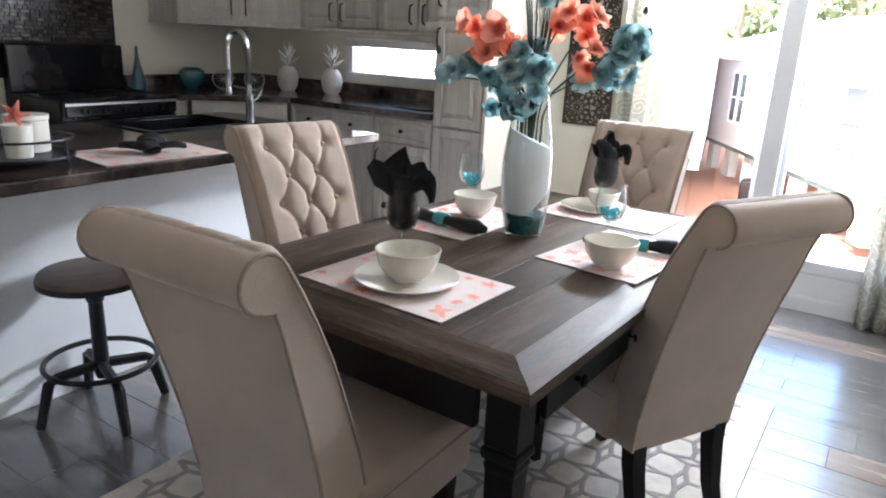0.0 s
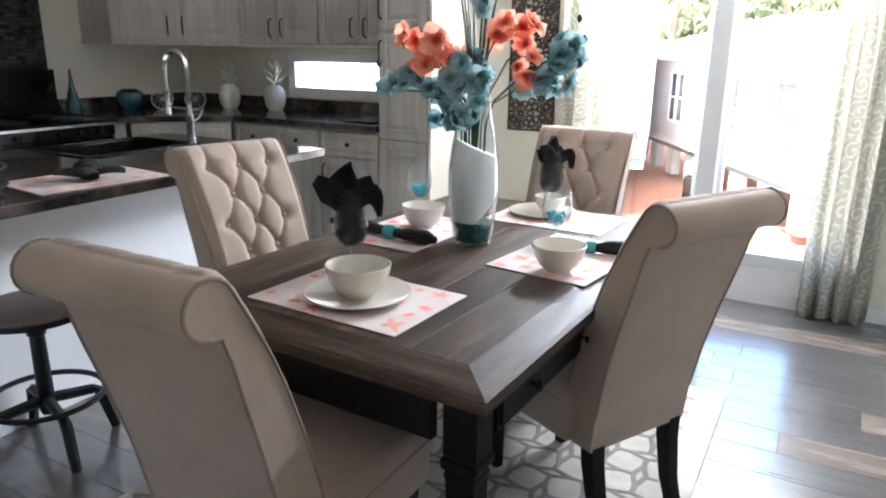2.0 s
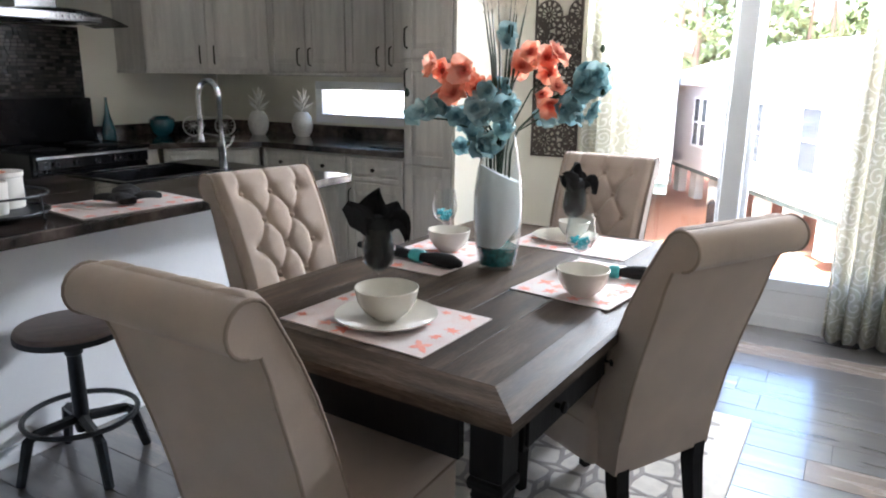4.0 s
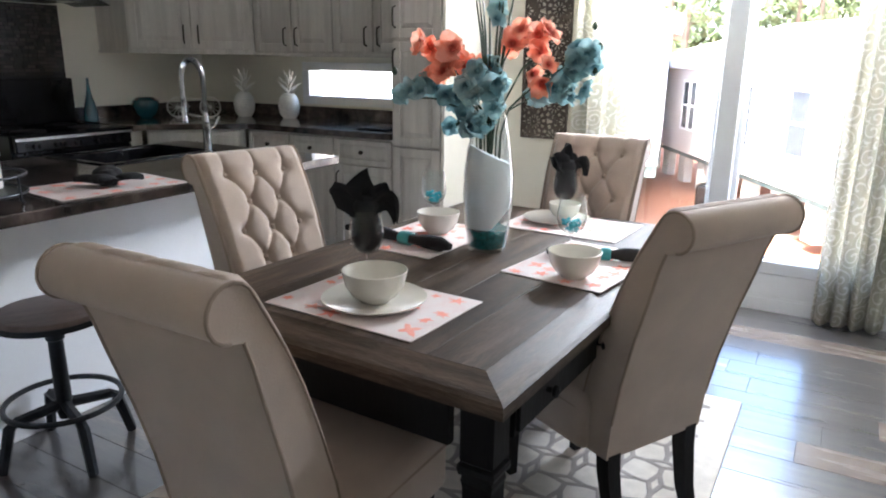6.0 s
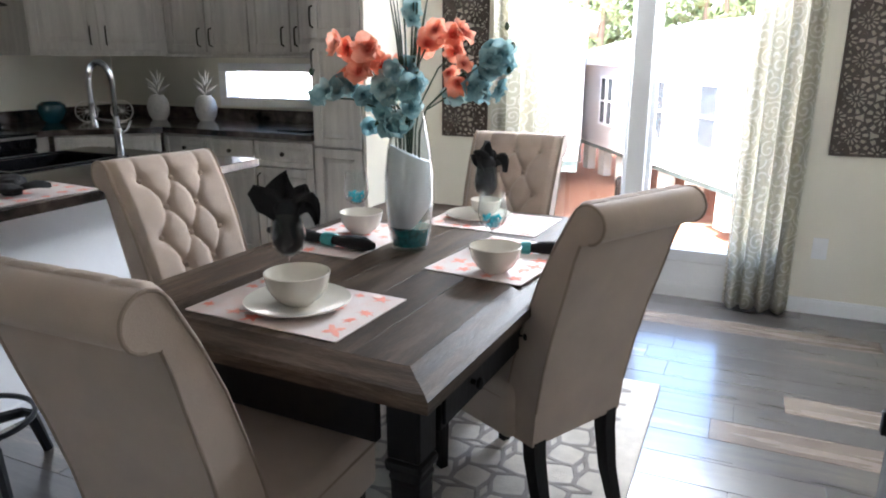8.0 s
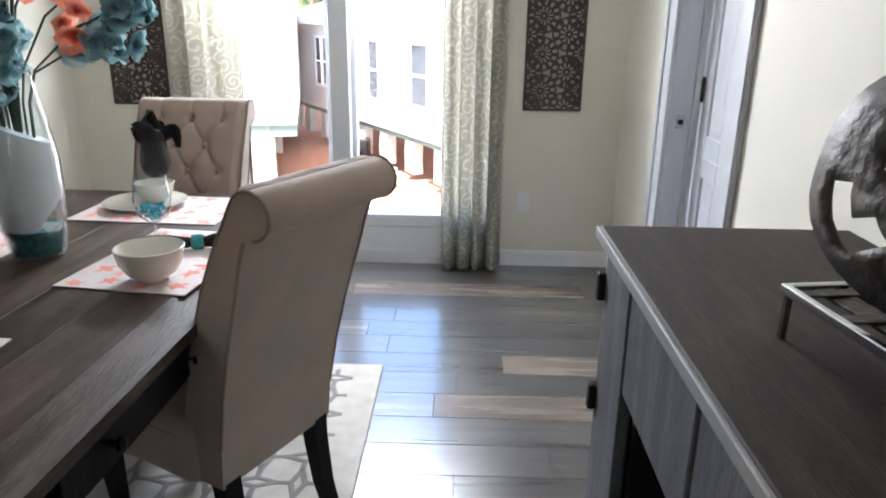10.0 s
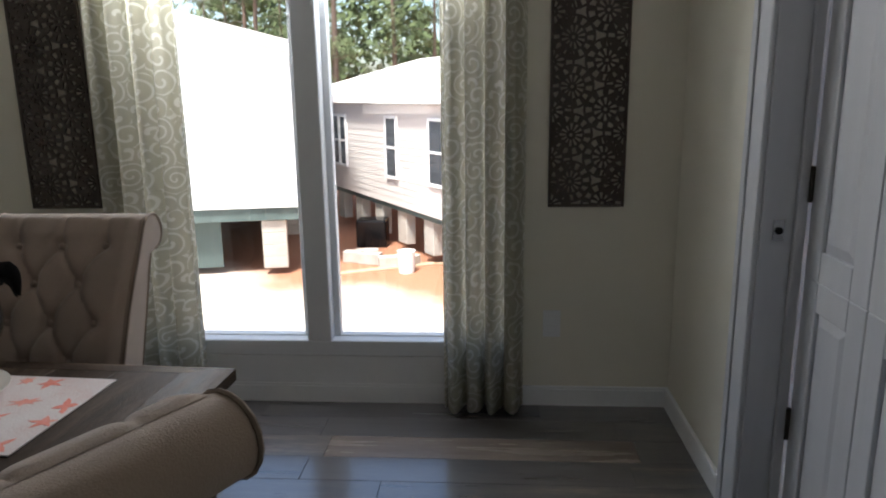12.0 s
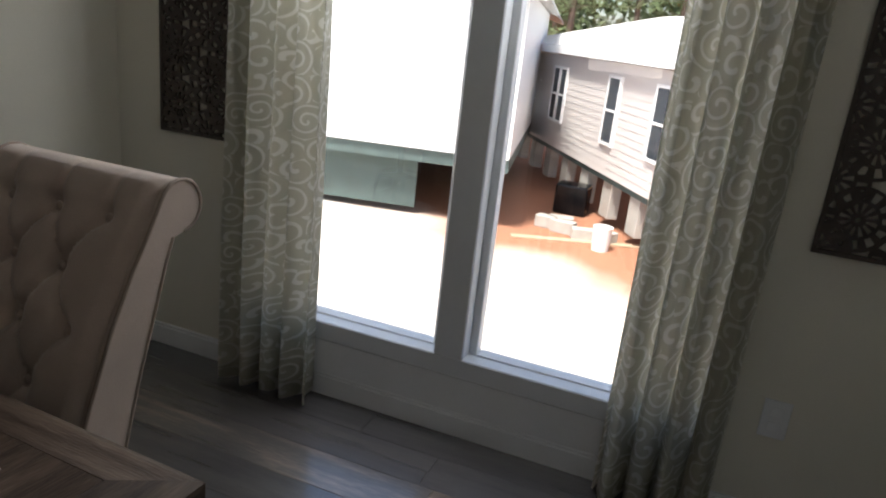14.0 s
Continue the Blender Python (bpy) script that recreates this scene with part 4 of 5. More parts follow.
part("sleeve", lathe([(0, .14), (.022, .14), (.027, .16), (.024, .43), (.030, .435), (.030, .465), (.02, .47), (0, .47)], 16), IRON, st, smooth=True)
for k in range(4):
    a = math.pi / 2 * k + .3
    c, s = math.cos(a), math.sin(a)
    part("leg", tube([(.02 * c, .02 * s, .19), (.15 * c, .15 * s, .175), (.175 * c, .175 * s, .16), (.215 * c, .215 * s, 0.004)], [.02, .018, .02, .017], 6), IRON, st)
part("foot_ring", tube([(.185 * math.cos(2 * math.pi * k / 40), .185 * math.sin(2 * math.pi * k / 40), .205) for k in range(40)], .010, 8, close=True), IRON, st, smooth=True)


# ---- table settings ----
CHINA = mat("cream_china", (0.72, 0.69, 0.62), 0.22, var=0.03, bump=0.02, coat=0.3)
CRYSTAL = clear("clear_glass", (0.96, 0.98, 0.98), 0.25, True)
STEMGL = clear("glass_stem", (0.97, 0.98, 0.98), 0.3)
BEAD = mat("turquoise_beads", (0.04, 0.42, 0.50), 0.15, var=0.35, scale=60, bump=0.0, coat=0.5)
DEEP = mat("deep_teal_beads", (0.02, 0.13, 0.14), 0.15, var=0.5, scale=60, bump=0.0, coat=0.5)
NAPKIN = mat("black_napkin", (0.012, 0.012, 0.013), 0.9, var=0.3, scale=20, bump=0.4, fine=300)
RINGT = mat("turquoise_ring", (0.05, 0.33, 0.34), 0.4, var=0.2, scale=40, bump=0.2)


MATM = mat("blush_white_mat", [(0.68, 0.50, 0.47), (0.72, 0.63, 0.61), (0.74, 0.68, 0.66)], 0.7, scale=9, bump=0.15, fine=200)
PRINT = mat("coral_red_print", [(0.78, 0.14, 0.10), (0.84, 0.30, 0.23), (0.84, 0.50, 0.43)], 0.7, scale=8, bump=0.1, fine=160, rand=0.4)


def motif(arms, r, notch, seed):
    """A flat printed starfish or coral sprig, with uneven arms."""
    rng = random.Random(seed)
    bm = bmesh.new()
    n = arms * 4
    ring = []
    for q in range(n):
        a = 2 * math.pi * q / n
        rr = r * ((1.0, .62, notch, .62)[q % 4]) * rng.uniform(.8, 1.15)
        ring.append((rr * math.cos(a), rr * math.sin(a)))
    lo = [bm.verts.new((x, y, 0)) for x, y in ring]
    hi = [bm.verts.new((x * .97, y * .97, .0004)) for x, y in ring]
    top_v = bm.verts.new((0, 0, .0004))
    for q in range(n):
        p = (q + 1) % n
        bm.faces.new((lo[q], lo[p], hi[p], hi[q]))
        bm.faces.new((hi[q], hi[p], top_v))
    return mesh_of(bm, "print_motif", PRINT)


MOTIFS = [motif(5, .030, .36, 1), motif(5, .024, .42, 2), motif(7, .026, .5, 3), motif(4, .034, .3, 4), motif(6, .017, .55, 5)]
mat_count = itertools.count(3)


def placemat(m, label="white placemat with coral starfish print"):
    p = thing("placemat", label, "placemat", m, "placemats")
    part("cloth", B((-.23, -.16, 0), (.23, .16, .0035), 0.001), MATM, p)
    rng = random.Random(next(mat_count))
    for i in range(6):
        for j in range(4):
            if rng.random() < .78:
                ob = new("print_motif", rng.choice(MOTIFS))
                ob.parent = p
                ob.matrix_basis = pose(-.19 + .076 * i + rng.uniform(-.018, .018), -.118 + .079 * j + rng.uniform(-.018, .018), .00355, 0, 0, rng.uniform(0, 360)) @ Matrix.Diagonal((rng.uniform(.85, 1.4), rng.uniform(.75, 1.25), 1, 1))
    return p


def bowl(m):
    p = part("bowl", lathe([(0, 0), (.035, 0), (.037, .004), (.055, .018), (.07, .042), (.078, .078), (.0755, .079), (.067, .044), (.05, .02), (.03, .008), (0, .007)], 36), CHINA, smooth=True)
    p.matrix_basis = m
    return tagged(p, "deep cream china bowl, empty", "bowl", "bowls on the table")


def plate(m):
    p = part("plate", lathe([(0, 0), (.07, 0), (.075, .004), (.10, .008), (.128, .016), (.1285, .019), (.10, .0115), (.07, .0075), (0, .007)], 40), CHINA, smooth=True)
    p.matrix_basis = m
    return tagged(p, "flat cream china dinner plate", "plate", "plates on the table")


def wine_glass(m, fill):
    g = thing("wine_glass", "wine glass with turquoise beads" if fill else "wine glass holding a folded black napkin", "glass", m, "wine glasses")
    part("foot", lathe([(0, 0), (.036, 0), (.036, .002), (.012, .005), (.0055, .010), (.005, .03), (.006, .041), (0, .042)], 24), STEMGL, g, smooth=True)
    part("cup", lathe([(0, .042), (.018, .045), (.036, .060), (.0445, .084), (.0455, .106), (.037, .161), (.0362, .161), (.0443, .106), (.0433, .084), (.035, .062), (.017, .047), (0, .044)], 32), CRYSTAL, g, smooth=True)
    if fill:
        rng = random.Random(7)
        bm = bmesh.new()
        for k in range(90):
            z = .050 + .036 * rng.random()
            r = max(0, .0385 * math.sqrt(max(0, 1 - ((z - .091) / .047) ** 2)) - .006) * math.sqrt(rng.random())
            an = rng.random() * 6.28
            bmesh.ops.create_icosphere(bm, subdivisions=1, radius=.0048, matrix=Matrix.Translation((r * math.cos(an), r * math.sin(an), z)))
        tagged(part("beads", bm, BEAD, g, smooth=True), "turquoise glass beads", kind="stuff")
    return g


RV, FV = Vector((.868, .497, 0)), Vector((-.497, .868, 0))


def folded_napkin(m, turn=0.0, big=1.0):
    """A black napkin stuffed into a glass: one corner points aside, one up, one droops."""
    bm = bmesh.new()
    ca, sa = math.cos(math.radians(turn)), math.sin(math.radians(turn))
    right, back = RV * ca + FV * sa, FV * ca - RV * sa
    lobes = (((-.005, -.02), (-.05, .05), (-.095, .080), .085, .035, -.016),
             ((-.02, -.02), (-.02, .07), (.004, .125), .105, .006, .006),
             ((.015, .0), (.085, .085), (.092, -.035), .070, .012, -.010),
             ((.01, -.02), (.05, .06), (.055, .075), .080, .020, .026),
             ((-.01, -.02), (-.04, .04), (-.045, .05), .070, .020, .034))
    for p0, p1, p2, w0, w1, dep in lobes:
        rows = []
        for k in range(11):
            f = k / 10
            u = (p0[0] * (1 - f) ** 2 + 2 * p1[0] * f * (1 - f) + p2[0] * f * f) * big
            z = (p0[1] * (1 - f) ** 2 + 2 * p1[1] * f * (1 - f) + p2[1] * f * f) * big
            du = p1[0] - p0[0] + f * (p2[0] - 2 * p1[0] + p0[0])
            dz = p1[1] - p0[1] + f * (p2[1] - 2 * p1[1] + p0[1])
            ln = math.hypot(du, dz) or 1
            w = big * ((w0 * .55 + w0 * .9 * f) if f < .5 else w0 + (w1 - w0) * (f - .5) * 2)
            row = []
            for q in (-1, -.6, -.2, .2, .6, 1):
                d = dep * (.5 + f) + .020 * math.cos(q * 1.9) - .012 + .004 * math.sin(7 * q + 6 * f)
                row.append(bm.verts.new(right * (u - dz / ln * w * q * .5) + back * d + Vector((0, 0, .195 + z + du / ln * w * q * .5))))
            rows.append(row)
        for p, q in zip(rows, rows[1:]):
            for i in range(5):
                bm.faces.new((p[i], p[i + 1], q[i + 1], q[i]))
    lathe([(0, .0815), (.015, .0835), (.032, .098), (.0405, .119), (.0415, .14), (.0335, .19), (.034, .21), (.022, .228), (0, .232)], 20, bm)
    p = part("napkin", bm, NAPKIN, smooth=True)
    p.matrix_basis = m
    md = p.modifiers.new("thickness", "SOLIDIFY")
    md.thickness = 0.002
    return tagged(p, "black cloth napkin fanned out of a wine glass", "napkin", "folded napkins")


def napkin_roll(m):
    r = thing("napkin_roll", "black rolled napkin with a turquoise ring", "napkin", m, "rolled napkins")
    pts = [(-.17, 0, .012), (-.12, .004, .018), (-.06, 0, .02), (0, 0, .018), (.03, 0, .018), (.07, 0, .022), (.11, .003, .022), (.135, .004, .02)]
    bm = tube(pts, [.010, .020, .020, .013, .013, .021, .022, .010], 12)
    part("cloth", bm, NAPKIN, r, smooth=True)
    part("ring", lathe([(.0175, -.016), (.020, -.014), (.021, 0), (.020, .014), (.0175, .016), (.0165, 0)], 18), RINGT, r, m=pose(.016, 0, .019, 0, 90, 0), smooth=True)
    return r


Z0 = TZ + 0.0005
Z1 = Z0 + 0.0035
placemat(pose(-0.465, 1.708, Z0, 0, 0, -3))
placemat(pose(-0.119, 2.335, Z0, 0, 0, 83))
placemat(pose(-0.33, 2.80, Z0, 0, 0, -3))
placemat(pose(-0.70, 2.36, Z0, 0, 0, 87))
plate(pose(-0.459, 1.70, Z1)).scale = (1.05, 1.05, 1.05)
bowl(pose(-0.457, 1.70, Z1 + 0.0075)).scale = (1.08, 1.08, 1.05)
bowl(pose(-0.10, 2.185, Z1))
bowl(pose(-0.695, 2.425, Z1))
plate(pose(-0.40, 2.83, Z1))
bowl(pose(-0.38, 2.86, Z1 + 0.0075)).scale = (.8, .8, .8)
G1 = pose(-0.658, 1.942, Z0) @ Matrix.Scale(1.12, 4)
wine_glass(G1, False)
folded_napkin(G1 @ pose(0, 0, -0.034), 0, 0.86)
wine_glass(pose(-0.221, 2.49, Z1) @ Matrix.Scale(1.1, 4), True)
wine_glass(pose(-0.86, 2.67, Z0) @ Matrix.Scale(1.12, 4), True)
G2 = pose(-0.44, 3.02, Z0) @ Matrix.Scale(1.12, 4)
wine_glass(G2, False)
folded_napkin(G2 @ pose(0, 0, -0.034), 25, 0.74)
r1 = napkin_roll(pose(-0.73, 2.235, Z1, 0, 0, -9))
r1.scale = (1.55, 1.25, 1.1)
napkin_roll(pose(-0.09, 2.405, Z1, 0, 0, 13))

# ---- vase with orchids ----
vs = thing("glass_vase", "tall clear glass vase, white sand over teal stones", "vase", pose(-0.453, 2.33, Z0))
outer = [(.058, 0), (.064, .01), (.074, .08), (.0815, .17), (.080, .25), (.070, .33), (.056, .40), (.046, .445)]


def vase_r(z):
    for (r0, z0), (r1, z1) in zip(outer, outer[1:]):
        if z <= z1:
            return r0 + (r1 - r0) * (z - z0) / (z1 - z0)
    return outer[-1][0]


bm = lathe([(0, 0)] + outer + [(.0435, .445), (.053, .40), (.067, .33), (.077, .25), (.078, .17), (.071, .08), (.06, .014), (0, .012)], 40)
for v in bm.verts:
    if v.co.z > .39:
        v.co.z += v.co.x * 0.7 * (v.co.z - .39) / .055
part("shell", bm, CRYSTAL, vs, smooth=True)
SAND = mat("white_sand", (0.74, 0.76, 0.80), 0.8, var=0.06, scale=20, bump=0.2)


def filling(z_of_low, z_of_high, material, name, label):
    bm = bmesh.new()
    seg, rows = 36, []
    for f in (0, .25, .5, .75, 1):
        ring = []
        for k in range(seg):
            a = 2 * math.pi * k / seg
            lo, hi = z_of_low(a), z_of_high(a)
            z = lo + (hi - lo) * f
            r = vase_r(z) - .0055
            ring.append(bm.verts.new((r * math.cos(a), r * math.sin(a), z)))
        rows.append(ring)
    for p, q in zip(rows, rows[1:]):
        for k in range(seg):
            bm.faces.new((p[k], p[(k + 1) % seg], q[(k + 1) % seg], q[k]))
    bm.faces.new(rows[0])
    bm.faces.new(rows[-1])
    return part(name, bm, material, vs, label, smooth=True)


filling(lambda a: .014, lambda a: .075 + .004 * math.sin(5 * a), DEEP, "stones", "teal glass stones")
filling(lambda a: .079 + max(0, .085 * math.cos(a - .6)), lambda a: .315 - .03 * math.cos(a - .6), SAND, "sand", "white sand layer")

STEM = mat("dark_green_stem", (0.025, 0.055, 0.03), 0.6, var=0.3, scale=30, bump=0.1)


def petal_mat(name, cols, throat, reach, rand):
    """Thin silk petals: tone differs from bloom to bloom, a deeper throat, light shines through."""
    m = mat(name, cols, 0.75, scale=22, bump=0.2, fine=150, rand=rand)
    n, l = m.node_tree.nodes, m.node_tree.links
    p = n["Principled BSDF"]
    ramp = [q for q in n if q.type == "VALTORGB"][0]
    tc = [q for q in n if q.type == "TEX_COORD"][0]
    ln, mr, mx = n.new("ShaderNodeVectorMath"), n.new("ShaderNodeMapRange"), n.new("ShaderNodeMix")
    ln.operation = "LENGTH"
    l.new(tc.outputs["Object"], ln.inputs[0])
    l.new(ln.outputs["Value"], mr.inputs["Value"])
    mr.inputs["From Min"].default_value, mr.inputs["From Max"].default_value = 0.004, reach
    mx.data_type = "RGBA"
    l.new(mr.outputs[0], mx.inputs[0])
    mx.inputs[6].default_value = (*throat, 1)
    l.new(ramp.outputs[0], mx.inputs[7])
    l.new(mx.outputs[2], p.inputs["Base Color"])
    tl, ms = n.new("ShaderNodeBsdfTranslucent"), n.new("ShaderNodeMixShader")
    l.new(mx.outputs[2], tl.inputs[0])
    ms.inputs[0].default_value = 0.5
    l.new(p.outputs[0], ms.inputs[1])
    l.new(tl.outputs[0], ms.inputs[2])
    l.new(ms.outputs[0], n["Material Output"].inputs[0])
    return m


CORAL = petal_mat("coral_silk_petal", [(0.86, 0.27, 0.16), (0.93, 0.43, 0.30), (0.97, 0.60, 0.48)], (0.62, 0.06, 0.05), 0.026, 0.35)
TURQ = petal_mat("teal_silk_petal", [(0.17, 0.32, 0.36), (0.27, 0.45, 0.48), (0.38, 0.54, 0.55), (0.50, 0.62, 0.60)], (0.10, 0.25, 0.32), 0.02, 0.5)
PAMPAS = mat("cream_pampas", (0.66, 0.60, 0.50), 0.95, var=0.1, bump=0.0)
fl = thing("flower_arrangement", "silk orchid bouquet in coral and teal", "flowers", pose(-0.453, 2.33, Z0))
rng = random.Random(21)


def bloom_mesh(material, name, petals, r, cup):
    bm = bmesh.new()
    for k in range(petals):
        a = 2 * math.pi * k / petals + .2
        wide = r * (.98 if k % 2 else .66)
        rows = []
        for j in range(5):
            f = j / 4
            w = wide * math.sin(math.pi * (f * .78 + .14)) ** .7 * .66
            c = Vector((r * f, 0, cup * f * f + .004 * (k % 2) - .10 * r * f))
            rows.append([(c.x - abs(q) * .10 * r, w * q, c.z + .20 * r * q * q - .10 * r * math.sin(f * 4 + q * 2 + k) + .05 * r * math.sin(k * 2.1 + q * 5) * f) for q in (-1, -.35, .35, 1)])
        ca, sa = math.cos(a), math.sin(a)
        rows = [[bm.verts.new((x * ca - y * sa, x * sa + y * ca, z)) for x, y, z in row] for row in rows]
        for p, q in zip(rows, rows[1:]):
            for i in range(3):
                bm.faces.new((p[i], p[i + 1], q[i + 1], q[i]))
    lathe([(0, -.003), (r * .16, 0), (r * .13, r * .22), (0, r * .30)], 8, bm)
    return mesh_of(bm, name, material, True)


CB = [bloom_mesh(CORAL, "coral_bloom", n, .043, c) for n, c in ((5, .010), (5, .022), (5, .032))]
TB = [bloom_mesh(TURQ, "teal_bloom", n, .042, c) for n, c in ((5, .008), (5, .018), (5, .030))]
heads = [(-.215, 1.45, 0), (-.155, 1.45, 0), (-.175, 1.375, 0), (-.125, 1.40, 0), (-.03, 1.405, 0), (.10, 1.475, 0), (.155, 1.44, 0), (.125, 1.375, 0), (.075, 1.50, 0), (-.19, 1.42, 0), (.14, 1.49, 0),
         (-.28, 1.32, 1), (-.245, 1.345, 1), (-.105, 1.245, 1), (-.03, 1.36, 1), (-.07, 1.31, 1), (-.085, 1.205, 1), (.02, 1.345, 1), (.26, 1.41, 1), (.275, 1.46, 1), (.215, 1.335, 1), (.145, 1.305, 1),
         (-.005, 1.53, 1), (.235, 1.37, 1), (-.13, 1.29, 1), (-.045, 1.235, 1), (.30, 1.43, 1), (0.01, 1.57, 1), (-.10, 1.345, 1), (.0, 1.29, 1), (.25, 1.325, 1)]
heads = [(u, z - .045, k) for u, z, k in heads] + [(u + rng.uniform(-.045, .045), z - .045 + rng.uniform(-.045, .035), k) for u, z, k in heads + heads[12:] if z < 1.51]
for k, (u, z, kind) in enumerate(heads):
    dep = rng.uniform(-.09, .07) if abs(u) < .2 else rng.uniform(-.04, .04)
    p = RV * (u * .92 + .012) + FV * dep + Vector((0, 0, z - Z0))
    face = (Vector((u * .8, 0, 0)).x * RV - FV * rng.uniform(.25, 1.1) + RV * rng.uniform(-.6, .6) + Vector((0, 0, rng.uniform(-.5, .55)))).normalized()
    rot = face.to_track_quat("Z", "Y").to_matrix().to_4x4() @ pose(0, 0, 0, 0, 0, rng.uniform(0, 72))
    ob = new("bloom", rng.choice(TB if kind else CB))
    ob.parent, ob.matrix_basis = fl, Matrix.Translation(p) @ rot @ Matrix.Scale(rng.uniform(.8, 1.2), 4)
    if k % 6 == 0:
        base = RV * (u * .10) + FV * dep * .2 + Vector((0, 0, .10))
        neck = RV * (u * .14) + FV * dep * .2 + Vector((0, 0, .44))
        mid = neck.lerp(p, .55) + Vector((0, 0, .05 - abs(u) * .1))
        pts = []
        for q in range(9):
            f = q / 8
            pts.append(base.lerp(neck, f / .45) if f < .45 else neck.lerp(mid, (f - .45) / .3) if f < .75 else mid.lerp(p, (f - .75) / .25))
        part("stem", tube(pts, .0028, 6), STEM, fl, smooth=True)
for u, z in ((-.30, 1.33), (-.10, 1.17), (-.06, 1.155), (.33, 1.41), (.32, 1.335), (-.01, 1.19), (.31, 1.47)):
    part("bud", lathe([(0, -.012), (.007, -.006), (.009, .002), (.005, .012), (0, .016)], 8), STEM, fl, m=Matrix.Translation(RV * u + Vector((0, 0, z - Z0))), smooth=True)
for k in range(10):
    u0 = rng.uniform(-.05, .05)
    u1 = u0 * 1.6 + rng.uniform(-.05, .03)
    dp = rng.uniform(-.03, .03)
    pts = [RV * (u0 * f ** 2 * 1.4 + (u1 - u0) * f ** 3 * .6) + FV * dp * f + Vector((0, 0, .08 + .80 * f)) for f in (0, .25, .5, .75, 1)]
    part("leaf_blade", tube(pts, [.003, .0035, .004, .0035, .0008], 5), STEM, fl, smooth=True)
for k in range(3):
    c = RV * (-.04 + .045 * k) + Vector((0, 0, .86 + .02 * (k % 2)))
    bm = bmesh.new()
    for j in range(170):
        f = rng.random()
        o = c + Vector((rng.gauss(0, .012), rng.gauss(0, .012), f * .17 - .06))
        d = Vector((rng.gauss(0, 1), rng.gauss(0, 1), 1.6)).normalized() * .05 * (1 - .5 * f)
        sd = d.orthogonal().normalized() * .0012
        bm.faces.new([bm.verts.new(q) for q in (o - sd, o + sd, o + d)])
    tagged(part("plume", bm, PAMPAS, fl), "soft cream pampas plume", kind="stuff")

# ---- things on the peninsula ----
placemat(pose(-1.72, 1.84, 0.9205, 0, 0, 84))
bm = bmesh.new()
for an, ln, up in ((.3, .12, .2), (2.2, .10, .35), (3.6, .11, .15), (5.0, .10, .25)):
    rows = []
    for k in range(6):
        f = k / 5
        c = Vector((ln * f * math.cos(an), ln * f * math.sin(an), .018 + .06 * math.sin(f * 2.4) * up * 2))
        sd = Vector((-math.sin(an), math.cos(an), 0)) * (.05 * math.sin(math.pi * (f * .8 + .15)))
        rows.append([bm.verts.new(c + sd * q + Vector((0, 0, .012 * math.cos(q * 3)))) for q in (-1, -.4, .4, 1)])
    for p, q in zip(rows, rows[1:]):
        for i in range(3):
            bm.faces.new((p[i], p[i + 1], q[i + 1], q[i]))
lathe([(0, .0), (.03, .002), (.034, .03), (.02, .055), (0, .06)], 12, bm)
ob = part("napkin", bm, NAPKIN, smooth=True)
ob.matrix_basis = pose(-1.70, 1.84, 0.9245, 0, 0, 20)
ob.modifiers.new("thickness", "SOLIDIFY").thickness = 0.003
tagged(ob, "black napkin bunched on a placemat", "napkin", "folded napkins")

tr = thing("wire_tray", "black round wire tray with rail on the counter", "tray", pose(-1.80, 1.44, 0.9205))
part("plate", lathe([(0, .022), (.15, .022), (.155, .026), (.15, .028), (0, .028)], 36), IRON, tr)
for z in (.03, .085):
    part("rail", tube([(.155 * math.cos(2 * math.pi * k / 32), .155 * math.sin(2 * math.pi * k / 32), z) for k in range(32)], .004, 6, close=True), IRON, tr)
for k in range(4):
    a = 1.57 * k + .5
    part("foot", tube([(.155 * math.cos(a), .155 * math.sin(a), .089), (.155 * math.cos(a), .155 * math.sin(a), .012), (.165 * math.cos(a), .165 * math.sin(a), .002)], .005, 6), IRON, tr)
RIB = mat("white_ribbed_ceramic", (0.72, 0.70, 0.66), 0.4, var=0.04, bump=0.05)
bm = bmesh.new()
rows = []
for r, z in ((.0, 0), (.036, 0), (.042, .10), (.039, .102), (.0, .09)):
    rows.append([bm.verts.new(((r + (.0016 if k % 2 and r > .03 else 0)) * math.cos(2 * math.pi * k / 48), (r + (.0016 if k % 2 and r > .03 else 0)) * math.sin(2 * math.pi * k / 48), z)) for k in range(48)])
for p, q in zip(rows, rows[1:]):
    for k in range(48):
        bm.faces.new((p[k], p[(k + 1) % 48], q[(k + 1) % 48], q[k]))
bmesh.ops.remove_doubles(bm, verts=bm.verts, dist=0.0002)
ob = part("ceramic_cup", bm, RIB, smooth=True)
ob.matrix_basis = pose(-1.76, 1.42, 0.949)
tagged(ob, "white ribbed ceramic cup on the wire tray", "cup")
bm = bmesh.new()
for k in range(5):
    a = 2 * math.pi * k / 5
    tube([(0, 0, 0), (.02 * math.cos(a), 0, .02 * math.sin(a)), (.045 * math.cos(a), .004, .045 * math.sin(a))], [.011, .009, .002], 6, bm)
ob = part("starfish_ornament", bm, CORAL, smooth=True)
ob.matrix_basis = pose(-1.76, 1.42, 1.082, 0, 0, 35)
tagged(ob, "coral red starfish ornament in the cup", "ornament")
ob = part("canister", lathe([(0, 0), (.06, 0), (.062, .004), (.062, .10), (.066, .104), (.066, .118), (0, .12)], 28), RIB, smooth=True)
ob.matrix_basis = pose(-1.86, 1.50, 0.949)
tagged(ob, "squat white lidded canister on the tray", "canister")

